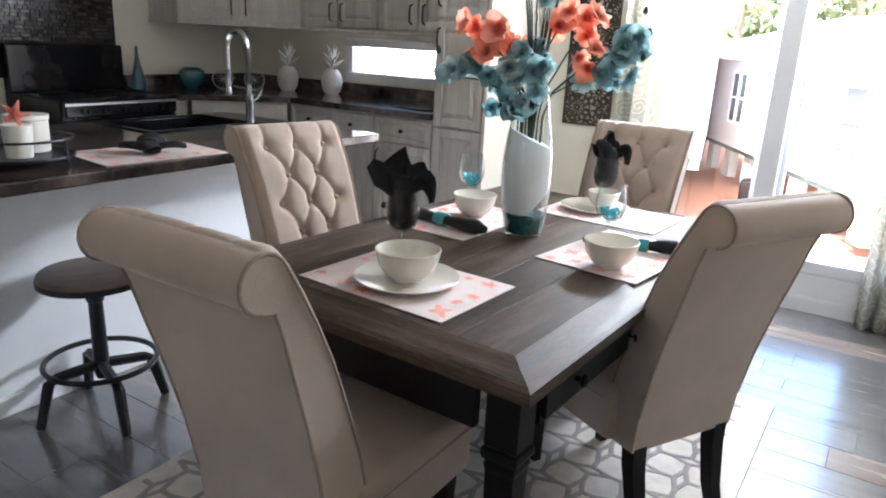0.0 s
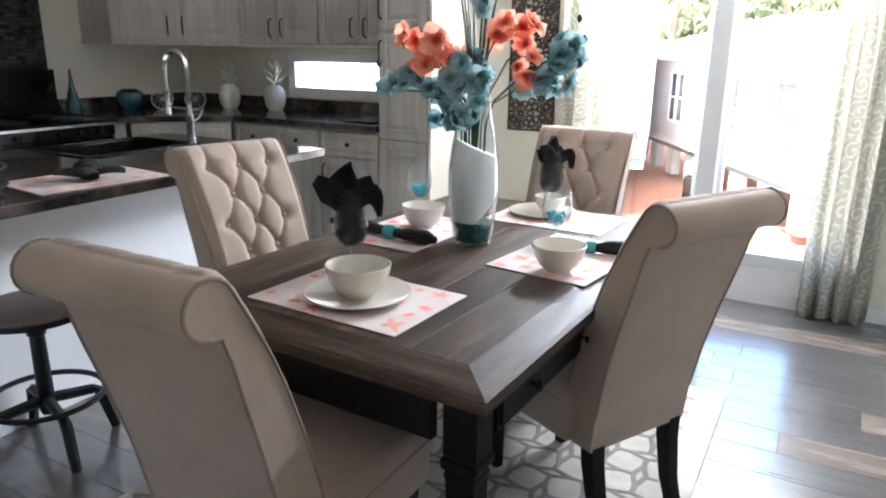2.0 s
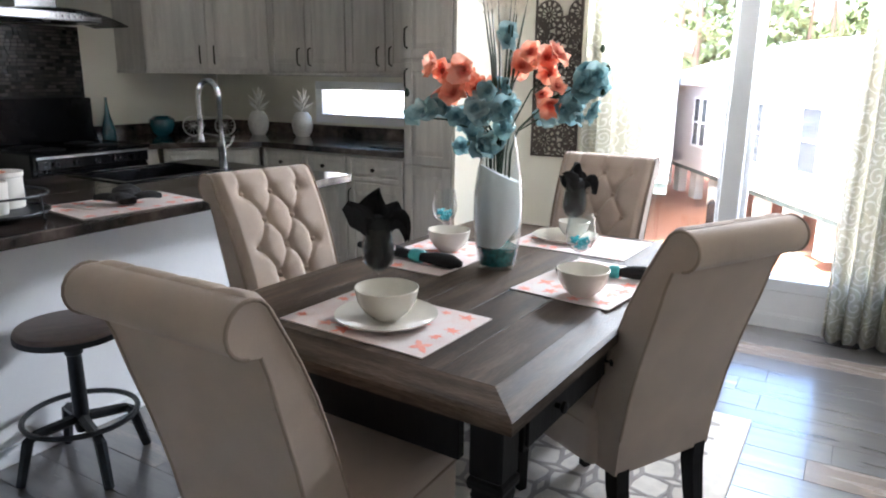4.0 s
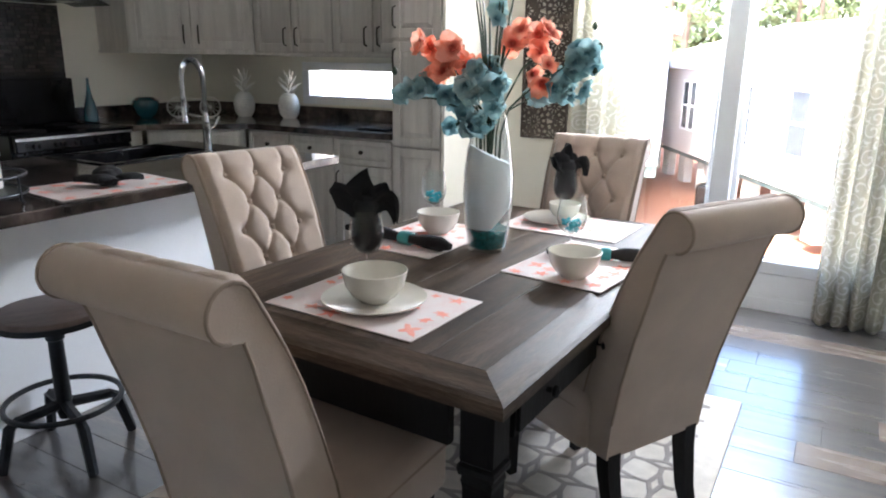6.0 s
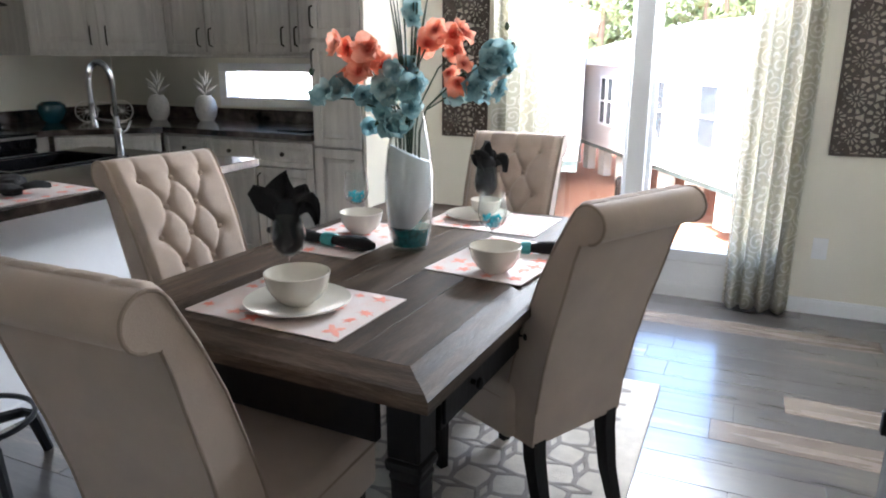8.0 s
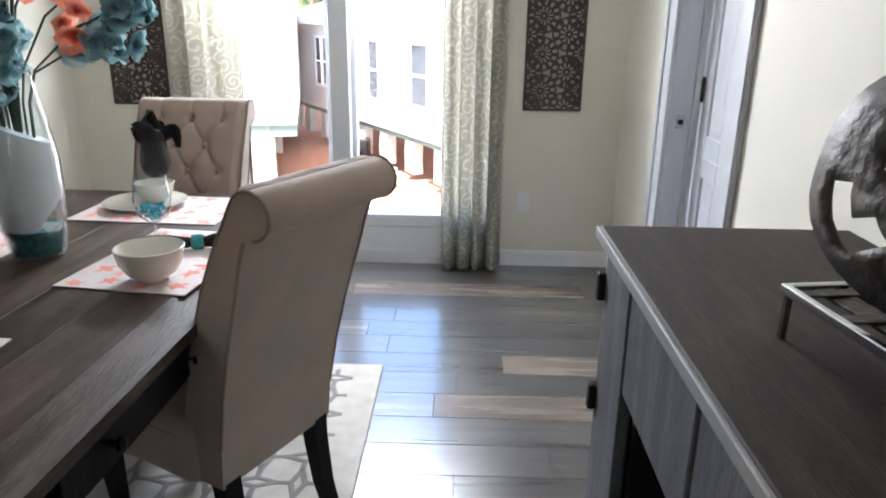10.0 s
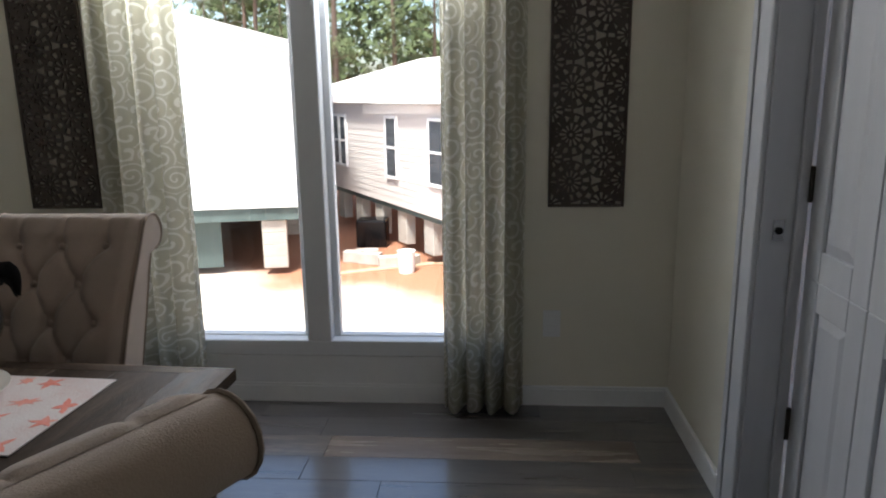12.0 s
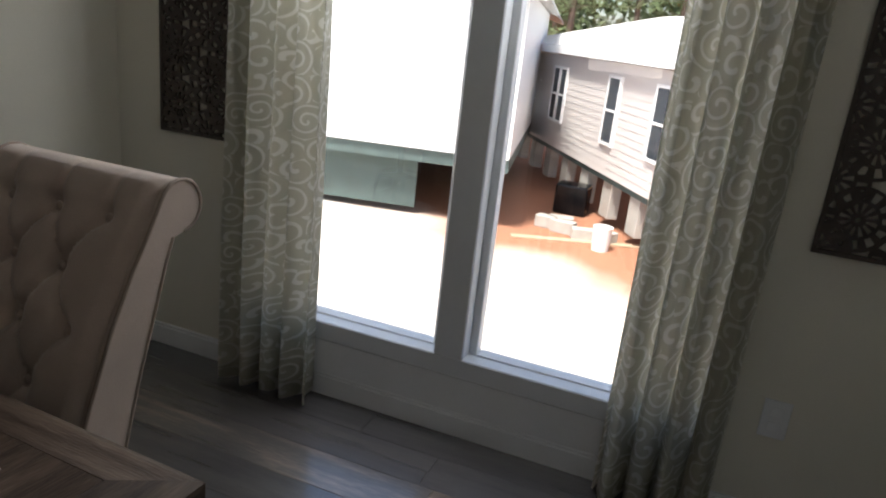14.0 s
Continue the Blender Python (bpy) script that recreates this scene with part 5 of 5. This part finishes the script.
# ---- things on the kitchen counters ----
TGL = mat("teal_bottle_glass", (0.012, 0.075, 0.095), 0.08, var=0.3, scale=10, bump=0, coat=0.5)
ob = part("decorative_bottle", lathe([(0, 0), (.048, 0), (.05, .01), (.046, .07), (.034, .12), (.018, .18), (.011, .24), (.008, .285), (.010, .29), (0, .292)], 24), TGL, smooth=True)
ob.matrix_basis = pose(-4.06, 3.37, 0.92)
tagged(ob, "teal blue glass bottle on the counter", "bottle")
ob = part("glass_dish", lathe([(0, 0), (.05, 0), (.08, .03), (.098, .085), (.09, .125), (.06, .145), (.055, .14), (.085, .085), (.0, .02)], 28), TGL, smooth=True)
ob.matrix_basis = pose(-3.98, 3.76, 0.92)
tagged(ob, "round teal glass bowl on the counter", "bowl")
WHITEC = mat("white_glazed_ceramic", (0.68, 0.66, 0.62), 0.3, var=0.08, scale=30, bump=0.3, fine=60)


def pineapple(m, s):
    p = thing("ceramic_pineapple", "white ceramic pineapple ornament on the counter", "ornament", m, "pineapples")
    bm = lathe([(0, 0), (.04, 0), (.058, .03), (.066, .075), (.058, .12), (.035, .15), (0, .155)], 24)
    for v in bm.verts:
        r = math.hypot(v.co.x, v.co.y)
        if r > .01:
            k = 1 + .03 * math.sin(8 * math.atan2(v.co.y, v.co.x) + v.co.z * 90)
            v.co.x, v.co.y = v.co.x * k, v.co.y * k
    part("fruit", bm, WHITEC, p, smooth=True)
    for k in range(14):
        a, up = k * 2.4, .5 + .9 * (k / 13)
        ln = .075 + .03 * (k / 13)
        d = Vector((math.cos(a) * math.cos(up), math.sin(a) * math.cos(up), math.sin(up)))
        o = Vector((0, 0, .148 + .004 * k))
        part("leaf", tube([o, o + d * ln * .5, o + d * ln + Vector((d.x, d.y, 0)) * .02], [.008, .010, .001], 5), WHITEC, p, smooth=True)
    p.scale = (s, s, s)
    return p


pineapple(pose(-3.12, 4.35, 0.92), 1.2)
pineapple(pose(-3.50, 4.27, 0.92), 1.2)
bk = thing("bicycle_ornament", "white wire bicycle ornament on the counter", "ornament", pose(-3.70, 3.96, 0.92, 0, 0, 45))
for x in (-.115, .115):
    part("wheel", tube([(x + .072 * math.cos(2 * math.pi * k / 28), 0, .076 + .072 * math.sin(2 * math.pi * k / 28)) for k in range(28)], .004, 6, close=True), WHITEC, bk)
    bm = bmesh.new()
    for k in range(6):
        a = math.pi * k / 6
        tube([(x - .07 * math.cos(a), 0, .076 - .07 * math.sin(a)), (x + .07 * math.cos(a), 0, .076 + .07 * math.sin(a))], .0018, 4, bm)
    part("spokes", bm, WHITEC, bk)
part("body", tube([(-.115, 0, .076), (-.03, 0, .08), (-.05, 0, .14), (.07, 0, .13), (.115, 0, .076), (.07, 0, .13), (.06, 0, .165), (.09, 0, .17)], .004, 6), WHITEC, bk)
ob = part("tablet", B((-2.22, 3.98, 0.9205), (-1.99, 4.15, 0.93), 0.003), BLACKG)
tagged(ob, "black flat tablet on the counter", "tablet")

# ---- things on the sideboard ----
HAMMER = mat("hammered_bronze_metal", (0.055, 0.045, 0.038), 0.5, metal=0.5, var=0.3, scale=18, bump=0.4, fine=50)
base = thing("metal_tray", "rectangular metal tray stand with pierced rim", "tray", pose(1.165, 1.285, 0.9555, 0, 0, 8) @ Matrix.Scale(0.88, 4))
bm = bmesh.new()
for y in (-.30, .30):
    for x in (-.10, .10):
        part("foot", B((x - .005, y - .005, 0), (x + .005, y + .005, .07), .001), HAMMER, base)
for a, b in (((-.11, -.31, .07), (-.098, .31, .085)), ((.098, -.31, .07), (.11, .31, .085)), ((-.098, -.31, .07), (.098, -.298, .085)), ((-.098, .298, .07), (.098, .31, .085))):
    part("rail", B(a, b, .002), CHROME, base)
for x in (-.05, 0, .05):
    part("slat", B((x - .015, -.297, .074), (x + .015, .297, .08), .001), HAMMER, base)
for y in [-.27 + .09 * k for k in range(7)]:
    part("bar", B((-.0975, y - .012, .0805), (.0975, y + .012, .084), .001), HAMMER, base)

dish = thing("openwork_dish", "large oval openwork metal dish standing upright", "ornament", pose(1.15, 1.262, 1.031, 0, 14, 24))
bm = bmesh.new()
NR, NA = 9, 64
rng = random.Random(17)
pts = [[bm.verts.new((-.05 * (1 - (r / NR) ** 2) + .002 * rng.random(), .31 * (r / NR) * (abs(math.cos(2 * math.pi * a / NA)) ** .8) * (1 if math.cos(2 * math.pi * a / NA) > 0 else -1), .165 + .165 * (r / NR) * (abs(math.sin(2 * math.pi * a / NA)) ** .8) * (1 if math.sin(2 * math.pi * a / NA) > 0 else -1))) for a in range(NA)] for r in range(1, NR + 1)]
gone = set()
for k in range(38):
    r, a, ln = rng.randrange(1, NR - 2), rng.randrange(NA), rng.choice((1, 2, 2))
    if rng.random() < .65:
        for q in range(ln):
            gone.add((min(r + q, NR - 3), a))
            gone.add((min(r + q, NR - 3), (a + 1) % NA)) if r > 5 else None
    else:
        for q in range(3):
            gone.add((r, (a + q) % NA))
for r in range(NR - 1):
    for a in range(NA):
        if (r, a) not in gone:
            bm.faces.new((pts[r][a], pts[r][(a + 1) % NA], pts[r + 1][(a + 1) % NA], pts[r + 1][a]))
bm.faces.new(pts[0])
ob = part("dish_body", bm, HAMMER, dish, smooth=True)
ob.modifiers.new("thickness", "SOLIDIFY").thickness = 0.005
WOVEN = mat("lilac_woven_cloth", (0.50, 0.47, 0.55), 0.9, var=0.35, scale=40, bump=0.5, fine=120)
bk2 = thing("storage_basket", "woven lilac and white basket on the sideboard shelf", "basket", pose(1.10, 1.265, 0.4125))
bm = bmesh.new()
for k in range(7):
    z = .018 + .034 * k
    g = .13 + .004 * math.sin(k)
    tube([(x * g * 1.0, y * g * 1.15, z) for x, y in [(math.copysign(abs(math.cos(t)) ** .6, math.cos(t)), math.copysign(abs(math.sin(t)) ** .6, math.sin(t))) for t in [2 * math.pi * q / 28 for q in range(28)]]], .018, 6, bm, close=True)
part("woven_wall", bm, WOVEN, bk2, smooth=True)
part("bottom", B((-.12, -.14, 0), (.12, .14, .012), .003), WOVEN, bk2)

# ---- outside ----
GZ = -1.6
def ground_mat():
    m = mat("sand_and_red_clay", (0.5, 0.3, 0.2), 0.95, var=0.2, scale=1.5, bump=0.4, fine=12, dist=0.05)
    n, l = m.node_tree.nodes, m.node_tree.links
    tc = [q for q in n if q.type == "TEX_COORD"][0]
    p = n["Principled BSDF"]
    sep, no, ma = n.new("ShaderNodeSeparateXYZ"), n.new("ShaderNodeTexNoise"), n.new("ShaderNodeMath")
    l.new(tc.outputs["Object"], sep.inputs[0])
    l.new(tc.outputs["Object"], no.inputs["Vector"])
    no.inputs["Scale"].default_value, no.inputs["Detail"].default_value = 0.6, 6
    ma.operation = "MULTIPLY_ADD"
    l.new(no.outputs[0], ma.inputs[0])
    ma.inputs[1].default_value = 3.2
    sl = n.new("ShaderNodeMath")
    sl.operation = "MULTIPLY_ADD"
    l.new(sep.outputs[0], sl.inputs[0])
    sl.inputs[1].default_value = 0.45
    l.new(sep.outputs[1], sl.inputs[2])
    l.new(sl.outputs[0], ma.inputs[2])
    ramp = n.new("ShaderNodeValToRGB")
    mr = n.new("ShaderNodeMapRange")
    mr.inputs["From Min"].default_value, mr.inputs["From Max"].default_value = 11.2, 13.8
    l.new(ma.outputs[0], mr.inputs["Value"])
    l.new(mr.outputs[0], ramp.inputs[0])
    e = ramp.color_ramp.elements
    e[0].position, e[0].color = 0.15, (0.66, 0.60, 0.53, 1)
    e[1].position, e[1].color = 0.8, (0.34, 0.15, 0.085, 1)
    l.new(ramp.outputs[0], p.inputs["Base Color"])
    return m


bm = bmesh.new()
bmesh.ops.create_grid(bm, x_segments=40, y_segments=40, size=300, matrix=Matrix.Translation((0, 0, GZ)))
fixed("ground", bm, ground_mat(), "pale sand and red clay ground", "ground")

SIDING = mat("white_vinyl_siding", (0.80, 0.80, 0.80), 0.55, var=0.03, bump=0.05)
GREYS = mat("grey_vinyl_siding", (0.60, 0.555, 0.53), 0.55, var=0.05, bump=0.05)
ROOF = mat("pale_roof_shingle", (0.55, 0.53, 0.50), 0.9, var=0.15, scale=3, bump=0.5, fine=15)
CHASSIS = mat("dark_green_skirting", (0.07, 0.10, 0.095), 0.7, var=0.25, bump=0.1)
BLOCK = mat("concrete_block", (0.42, 0.39, 0.35), 0.9, var=0.15, scale=6, bump=0.4)
DARKG = mat("dark_house_glass", (0.04, 0.05, 0.06), 0.08, var=0.1, bump=0)


def lap_wall(parent, w, z0, z1, y, material, top=None):
    """Lapped boards from x = 0 to w in the plane y, facing -y; top(x) may cut them at a roof line."""
    bm = bmesh.new()
    n = int((z1 - z0) / 0.125)
    for k in range(n):
        a, b = z0 + .125 * k, z0 + .125 * (k + 1)
        v = [bm.verts.new(p) for p in ((0, y - .006, a), (w, y - .006, a), (w, y, b), (0, y, b), (0, y + .05, a), (w, y + .05, a), (w, y + .05, b), (0, y + .05, b))]
        for f in ((0, 1, 2, 3), (4, 5, 6, 7), (0, 1, 5, 4), (2, 3, 7, 6), (0, 3, 7, 4), (1, 2, 6, 5)):
            bm.faces.new([v[q] for q in f])
    return part("wall", bm, material, parent)


# white house whose gable end faces the windows
h1 = thing("white_house", "white lap sided house raised on block piers", "house", pose(-10.22, 11.12, 0.12, 0, 0, 12))
HW, zb0, ze, zr = 8.1, -0.55, 1.95, 3.0
lap_wall(h1, HW, zb0, ze, 0, SIDING)
bm = bmesh.new()
prism([(0, ze), (HW, ze), (HW / 2, zr)], 0.0, 0.05, bm, "y")
part("gable", bm, SIDING, h1)
part("side_wall", B((HW - .05, .051, zb0), (HW, 8, ze)), SIDING, h1)
for sx in (0, 1):
    prof = [(HW / 2, zr + .02), (HW + .25 if sx else -.25, ze - .045), (HW + .25 if sx else -.25, ze + .02), (HW / 2, zr + .09)]
    part("roof", prism(prof, -.3, 14.2, axis="y"), ROOF, h1)
    prof = [(HW / 2, zr - .09), (HW + .25 if sx else -.25, ze - .15), (HW + .25 if sx else -.25, ze - .047), (HW / 2, zr + .018)]
    part("fascia", prism(prof, -.33, -.29, axis="y"), SIDING, h1)
part("chassis", B((0, .05, zb0 - .22), (HW, 8, zb0 - .002)), CHASSIS, h1)
part("skirting", B((0.0, .35, GZ), (HW - 1.5, .4, zb0 - .222)), CHASSIS, h1)
for x in (HW - .6, HW - 4.4):
    for y in (0.12, 3.0):
        for k in range(4):
            part("block", B((x - .2, y, GZ + .205 * k), (x + .2, y + .2, GZ + .205 * k + .2), .006), BLOCK, h1)

# grey house at a slant
P0, P1 = Vector((0.10, 13.17)), Vector((-1.74, 16.2))
dv = (P0 - P1).normalized()
ang = math.degrees(math.atan2(dv.y, dv.x))
org = P1 - dv * 4.2
h2 = thing("grey_house", "grey lap sided house with white framed windows", "house", pose(org.x - 0.32, org.y, 0.17, 0, 0, ang))
W2, b0, e0 = 16.0, -0.87, 1.12
lap_wall(h2, W2, b0, e0, 0, GREYS)
part("end_wall", B((-.001, .05, b0), (.05, 7.0, e0)), GREYS, h2)
part("roof", prism([(-.15, e0 + .0), (-.15, e0 + .08), (3.6, e0 + 1.05), (7.6, e0 + .08), (7.6, e0), (3.6, e0 + .96)], -.3, W2, axis="x"), ROOF, h2)
part("fascia", B((-.3, -.17, e0 - .09), (W2, -.152, e0 + .075)), SIDING, h2)
part("beam", B((0.0, .03, b0 - .1), (W2, .25, b0 - .002)), CHASSIS, h2)
for x in [.2 + 1.15 * k for k in range(13)]:
    part("pier", B((x, .08, GZ), (x + .38, .28, b0 - .102), .01), BLOCK, h2)


def house_window(x, w, z0, z1):
    f = .05
    bm = bmesh.new()
    for a, b in (((x, -.05, z0), (x + f, .01, z1)), ((x + w - f, -.05, z0), (x + w, .01, z1)), ((x + f, -.05, z0), (x + w - f, .01, z0 + f)), ((x + f, -.05, z1 - f), (x + w - f, .01, z1)), ((x + f, -.05, (z0 + z1) / 2 - .02), (x + w - f, .01, (z0 + z1) / 2 + .02))):
        box(bm, a, b)
    wn2 = part("window", bm, SIDING, h2)
    part("pane", B((x + f, -.035, z0 + f), (x + w - f, -.03, z1 - f)), DARKG, wn2)


for x, w, z0, z1 in ((2.65, .42, -.35, .78), (3.1, .42, -.35, .78), (5.7, .55, -.37, .8), (7.55, .7, -.33, .8)):
    house_window(x, w, z0, z1)

# building leftovers on the clay
ob = part("trash_bin", B((-1.95, 14.9, GZ), (-1.35, 15.4, GZ + .55), .04, 2), BLACKG)
tagged(ob, "black plastic bin on red clay", "bin")
rng = random.Random(2)
for k, (x, y) in enumerate(((-1.75, 13.75), (-1.45, 13.6), (-1.55, 13.9), (-1.05, 13.35), (-.75, 13.5))):
    ob = part("concrete_block", B((-.2, -.1, 0), (.2, .1, .2), .008), BLOCK)
    ob.matrix_basis = pose(x, y, GZ, 0, 0, rng.uniform(0, 180))
    tagged(ob, "grey concrete block lying on clay", "block", "loose blocks")
ob = part("bucket", lathe([(0, 0), (.13, 0), (.15, .36), (.156, .36), (.156, .38), (.145, .38), (.125, .012), (0, .012)], 20), SIDING, smooth=True)
ob.matrix_basis = pose(-.72, 13.0, GZ)
tagged(ob, "white plastic bucket on red clay", "bucket")
ob = part("timber_plank", B((-1.3, -.07, 0), (1.3, .07, .04), .004), mat("raw_timber", (0.45, 0.33, 0.22), 0.8, var=0.2, stretch=(.5, 8, 8)))
ob.matrix_basis = pose(-.9, 13.25, GZ, 0, 0, 25)
tagged(ob, "pale timber plank lying on clay", "plank")

# ---- trees ----
BARK = mat("pine_bark", (0.12, 0.085, 0.065), 0.95, var=0.4, scale=5, bump=0.6, fine=25, stretch=(3, 3, .6))
LEAF = mat("pine_foliage", [(0.05, 0.075, 0.03), (0.09, 0.125, 0.05), (0.15, 0.18, 0.08)], 0.85, scale=0.8, bump=0.0, fine=8, rand=0.3)


def tree_model(seed, tall):
    t = thing("pine_tree", "tall slender pine with sparse green crown", "tree", group="pines behind the houses")
    rng = random.Random(seed)
    lean = rng.uniform(-.4, .4)
    part("trunk", tube([(lean * f * f, .3 * lean * f, tall * f) for f in (0, .2, .4, .6, .8, 1)], [.17, .15, .13, .10, .07, .02], 8), BARK, t, smooth=True)
    bm, verts, faces = bmesh.new(), [], []
    for k in range(26):
        f = rng.uniform(.22, .98)
        z = tall * f
        a = rng.uniform(0, 6.28)
        ln = rng.uniform(.8, 2.4) * (1.15 - .6 * f)
        p0 = Vector((lean * f * f, .3 * lean * f, z))
        p1 = p0 + Vector((math.cos(a) * ln, math.sin(a) * ln, rng.uniform(-.2, .6)))
        tube([p0, p0.lerp(p1, .5) + Vector((0, 0, .1)), p1], [.035, .022, .006], 4, bm)
        for c in range(6):
            q = p0.lerp(p1, rng.uniform(.35, 1.05)) + Vector((rng.gauss(0, .16), rng.gauss(0, .16), rng.gauss(0, .12)))
            for j in range(20):
                d = Vector((rng.gauss(0, 1), rng.gauss(0, 1), rng.gauss(.3, .8))).normalized() * rng.uniform(.10, .28)
                o = q + Vector((rng.gauss(0, .16), rng.gauss(0, .16), rng.gauss(0, .13)))
                s2 = d.orthogonal().normalized() * rng.uniform(.015, .035)
                n0 = len(verts)
                verts += [o - s2, o + s2, o + d]
                faces.append((n0, n0 + 1, n0 + 2))
    part("limbs", bm, BARK, t)
    me = bpy.data.meshes.new("crown")
    me.from_pydata([tuple(v) for v in verts], [], faces)
    me.materials.append(LEAF)
    cr = new("crown", me)
    cr.parent = t
    tagged(cr, "loose green pine needles", kind="stuff")
    return t


models = [tree_model(31, 11.0), tree_model(32, 13.0), tree_model(33, 9.5)]
rng = random.Random(77)
spots = [(-24 + 1.55 * k + rng.uniform(-.7, .7), rng.uniform(30, 46)) for k in range(30)]
for k, (x, y) in enumerate(spots):
    m = pose(x, y, GZ, 0, 0, rng.uniform(0, 360))
    if k < 3:
        models[k].matrix_basis = m
    else:
        copy_thing(models[k % 3], m)
bm = bmesh.new()
verts, faces = [], []
for k in range(26000):
    x, y = rng.uniform(-34, 28), rng.uniform(46, 54)
    z = GZ + rng.uniform(0, 15) * (0.7 + .3 * math.sin(x * .7))
    d = Vector((rng.gauss(0, 1), rng.gauss(0, 1), rng.gauss(.3, 1))).normalized() * rng.uniform(.3, .8)
    s2 = d.orthogonal().normalized() * rng.uniform(.12, .3)
    o = Vector((x, y, z))
    n0 = len(verts)
    verts += [tuple(o - s2), tuple(o + s2), tuple(o + d)]
    faces.append((n0, n0 + 1, n0 + 2))
bm.free()
me = bpy.data.meshes.new("far_woods")
me.from_pydata(verts, [], faces)
me.materials.append(LEAF)
tagged(new("far_woods", me), "dense green woods behind the houses", "woods", kind="stuff")

# ---- floor planks ----
rng = random.Random(9)
cache = {}


FLOORT = mat("tan_vinyl_plank", [(0.12, 0.096, 0.08), (0.18, 0.142, 0.118), (0.25, 0.20, 0.16)], 0.26, scale=2.2, bump=0.14, fine=30, stretch=(0.8, 9, 9), rand=0.3, dist=0.003, spec=0.9, coat=0.6)


def plank_mesh(ln, wd, tan):
    key = (round(ln, 3), round(wd, 3), tan)
    if key not in cache:
        bm = B((0, 0.0006, -.008), (ln - .001, wd - .0006, 0.0), 0.0012)
        cache[key] = mesh_of(bm, "plank", FLOORT if tan else FLOORW)
    return cache[key]


PW = 0.165
TANS = {2: 0.06, 7: 0.80, 9: 0.53, 5: -2.2, 14: -1.9, 18: 0.3}      # rows with a pale tan plank, and where it begins
row = 0
y = WY1
while y > -0.9:
    wd = PW
    x = TANS[row] - 6.0 if row in TANS else WX0 - rng.choice((0.0, .3, .6, .9))
    while x < WX1:
        a, b = max(x, WX0), min(x + 1.2, WX1)
        if b - a > .02:
            tan = row in TANS and abs(x - TANS[row]) < .05
            ob = new("plank", plank_mesh(b - a, wd, tan))
            ob.parent, ob.location = floor, (a, y - wd, 0)
        x += 1.2
    y -= PW
    row += 1
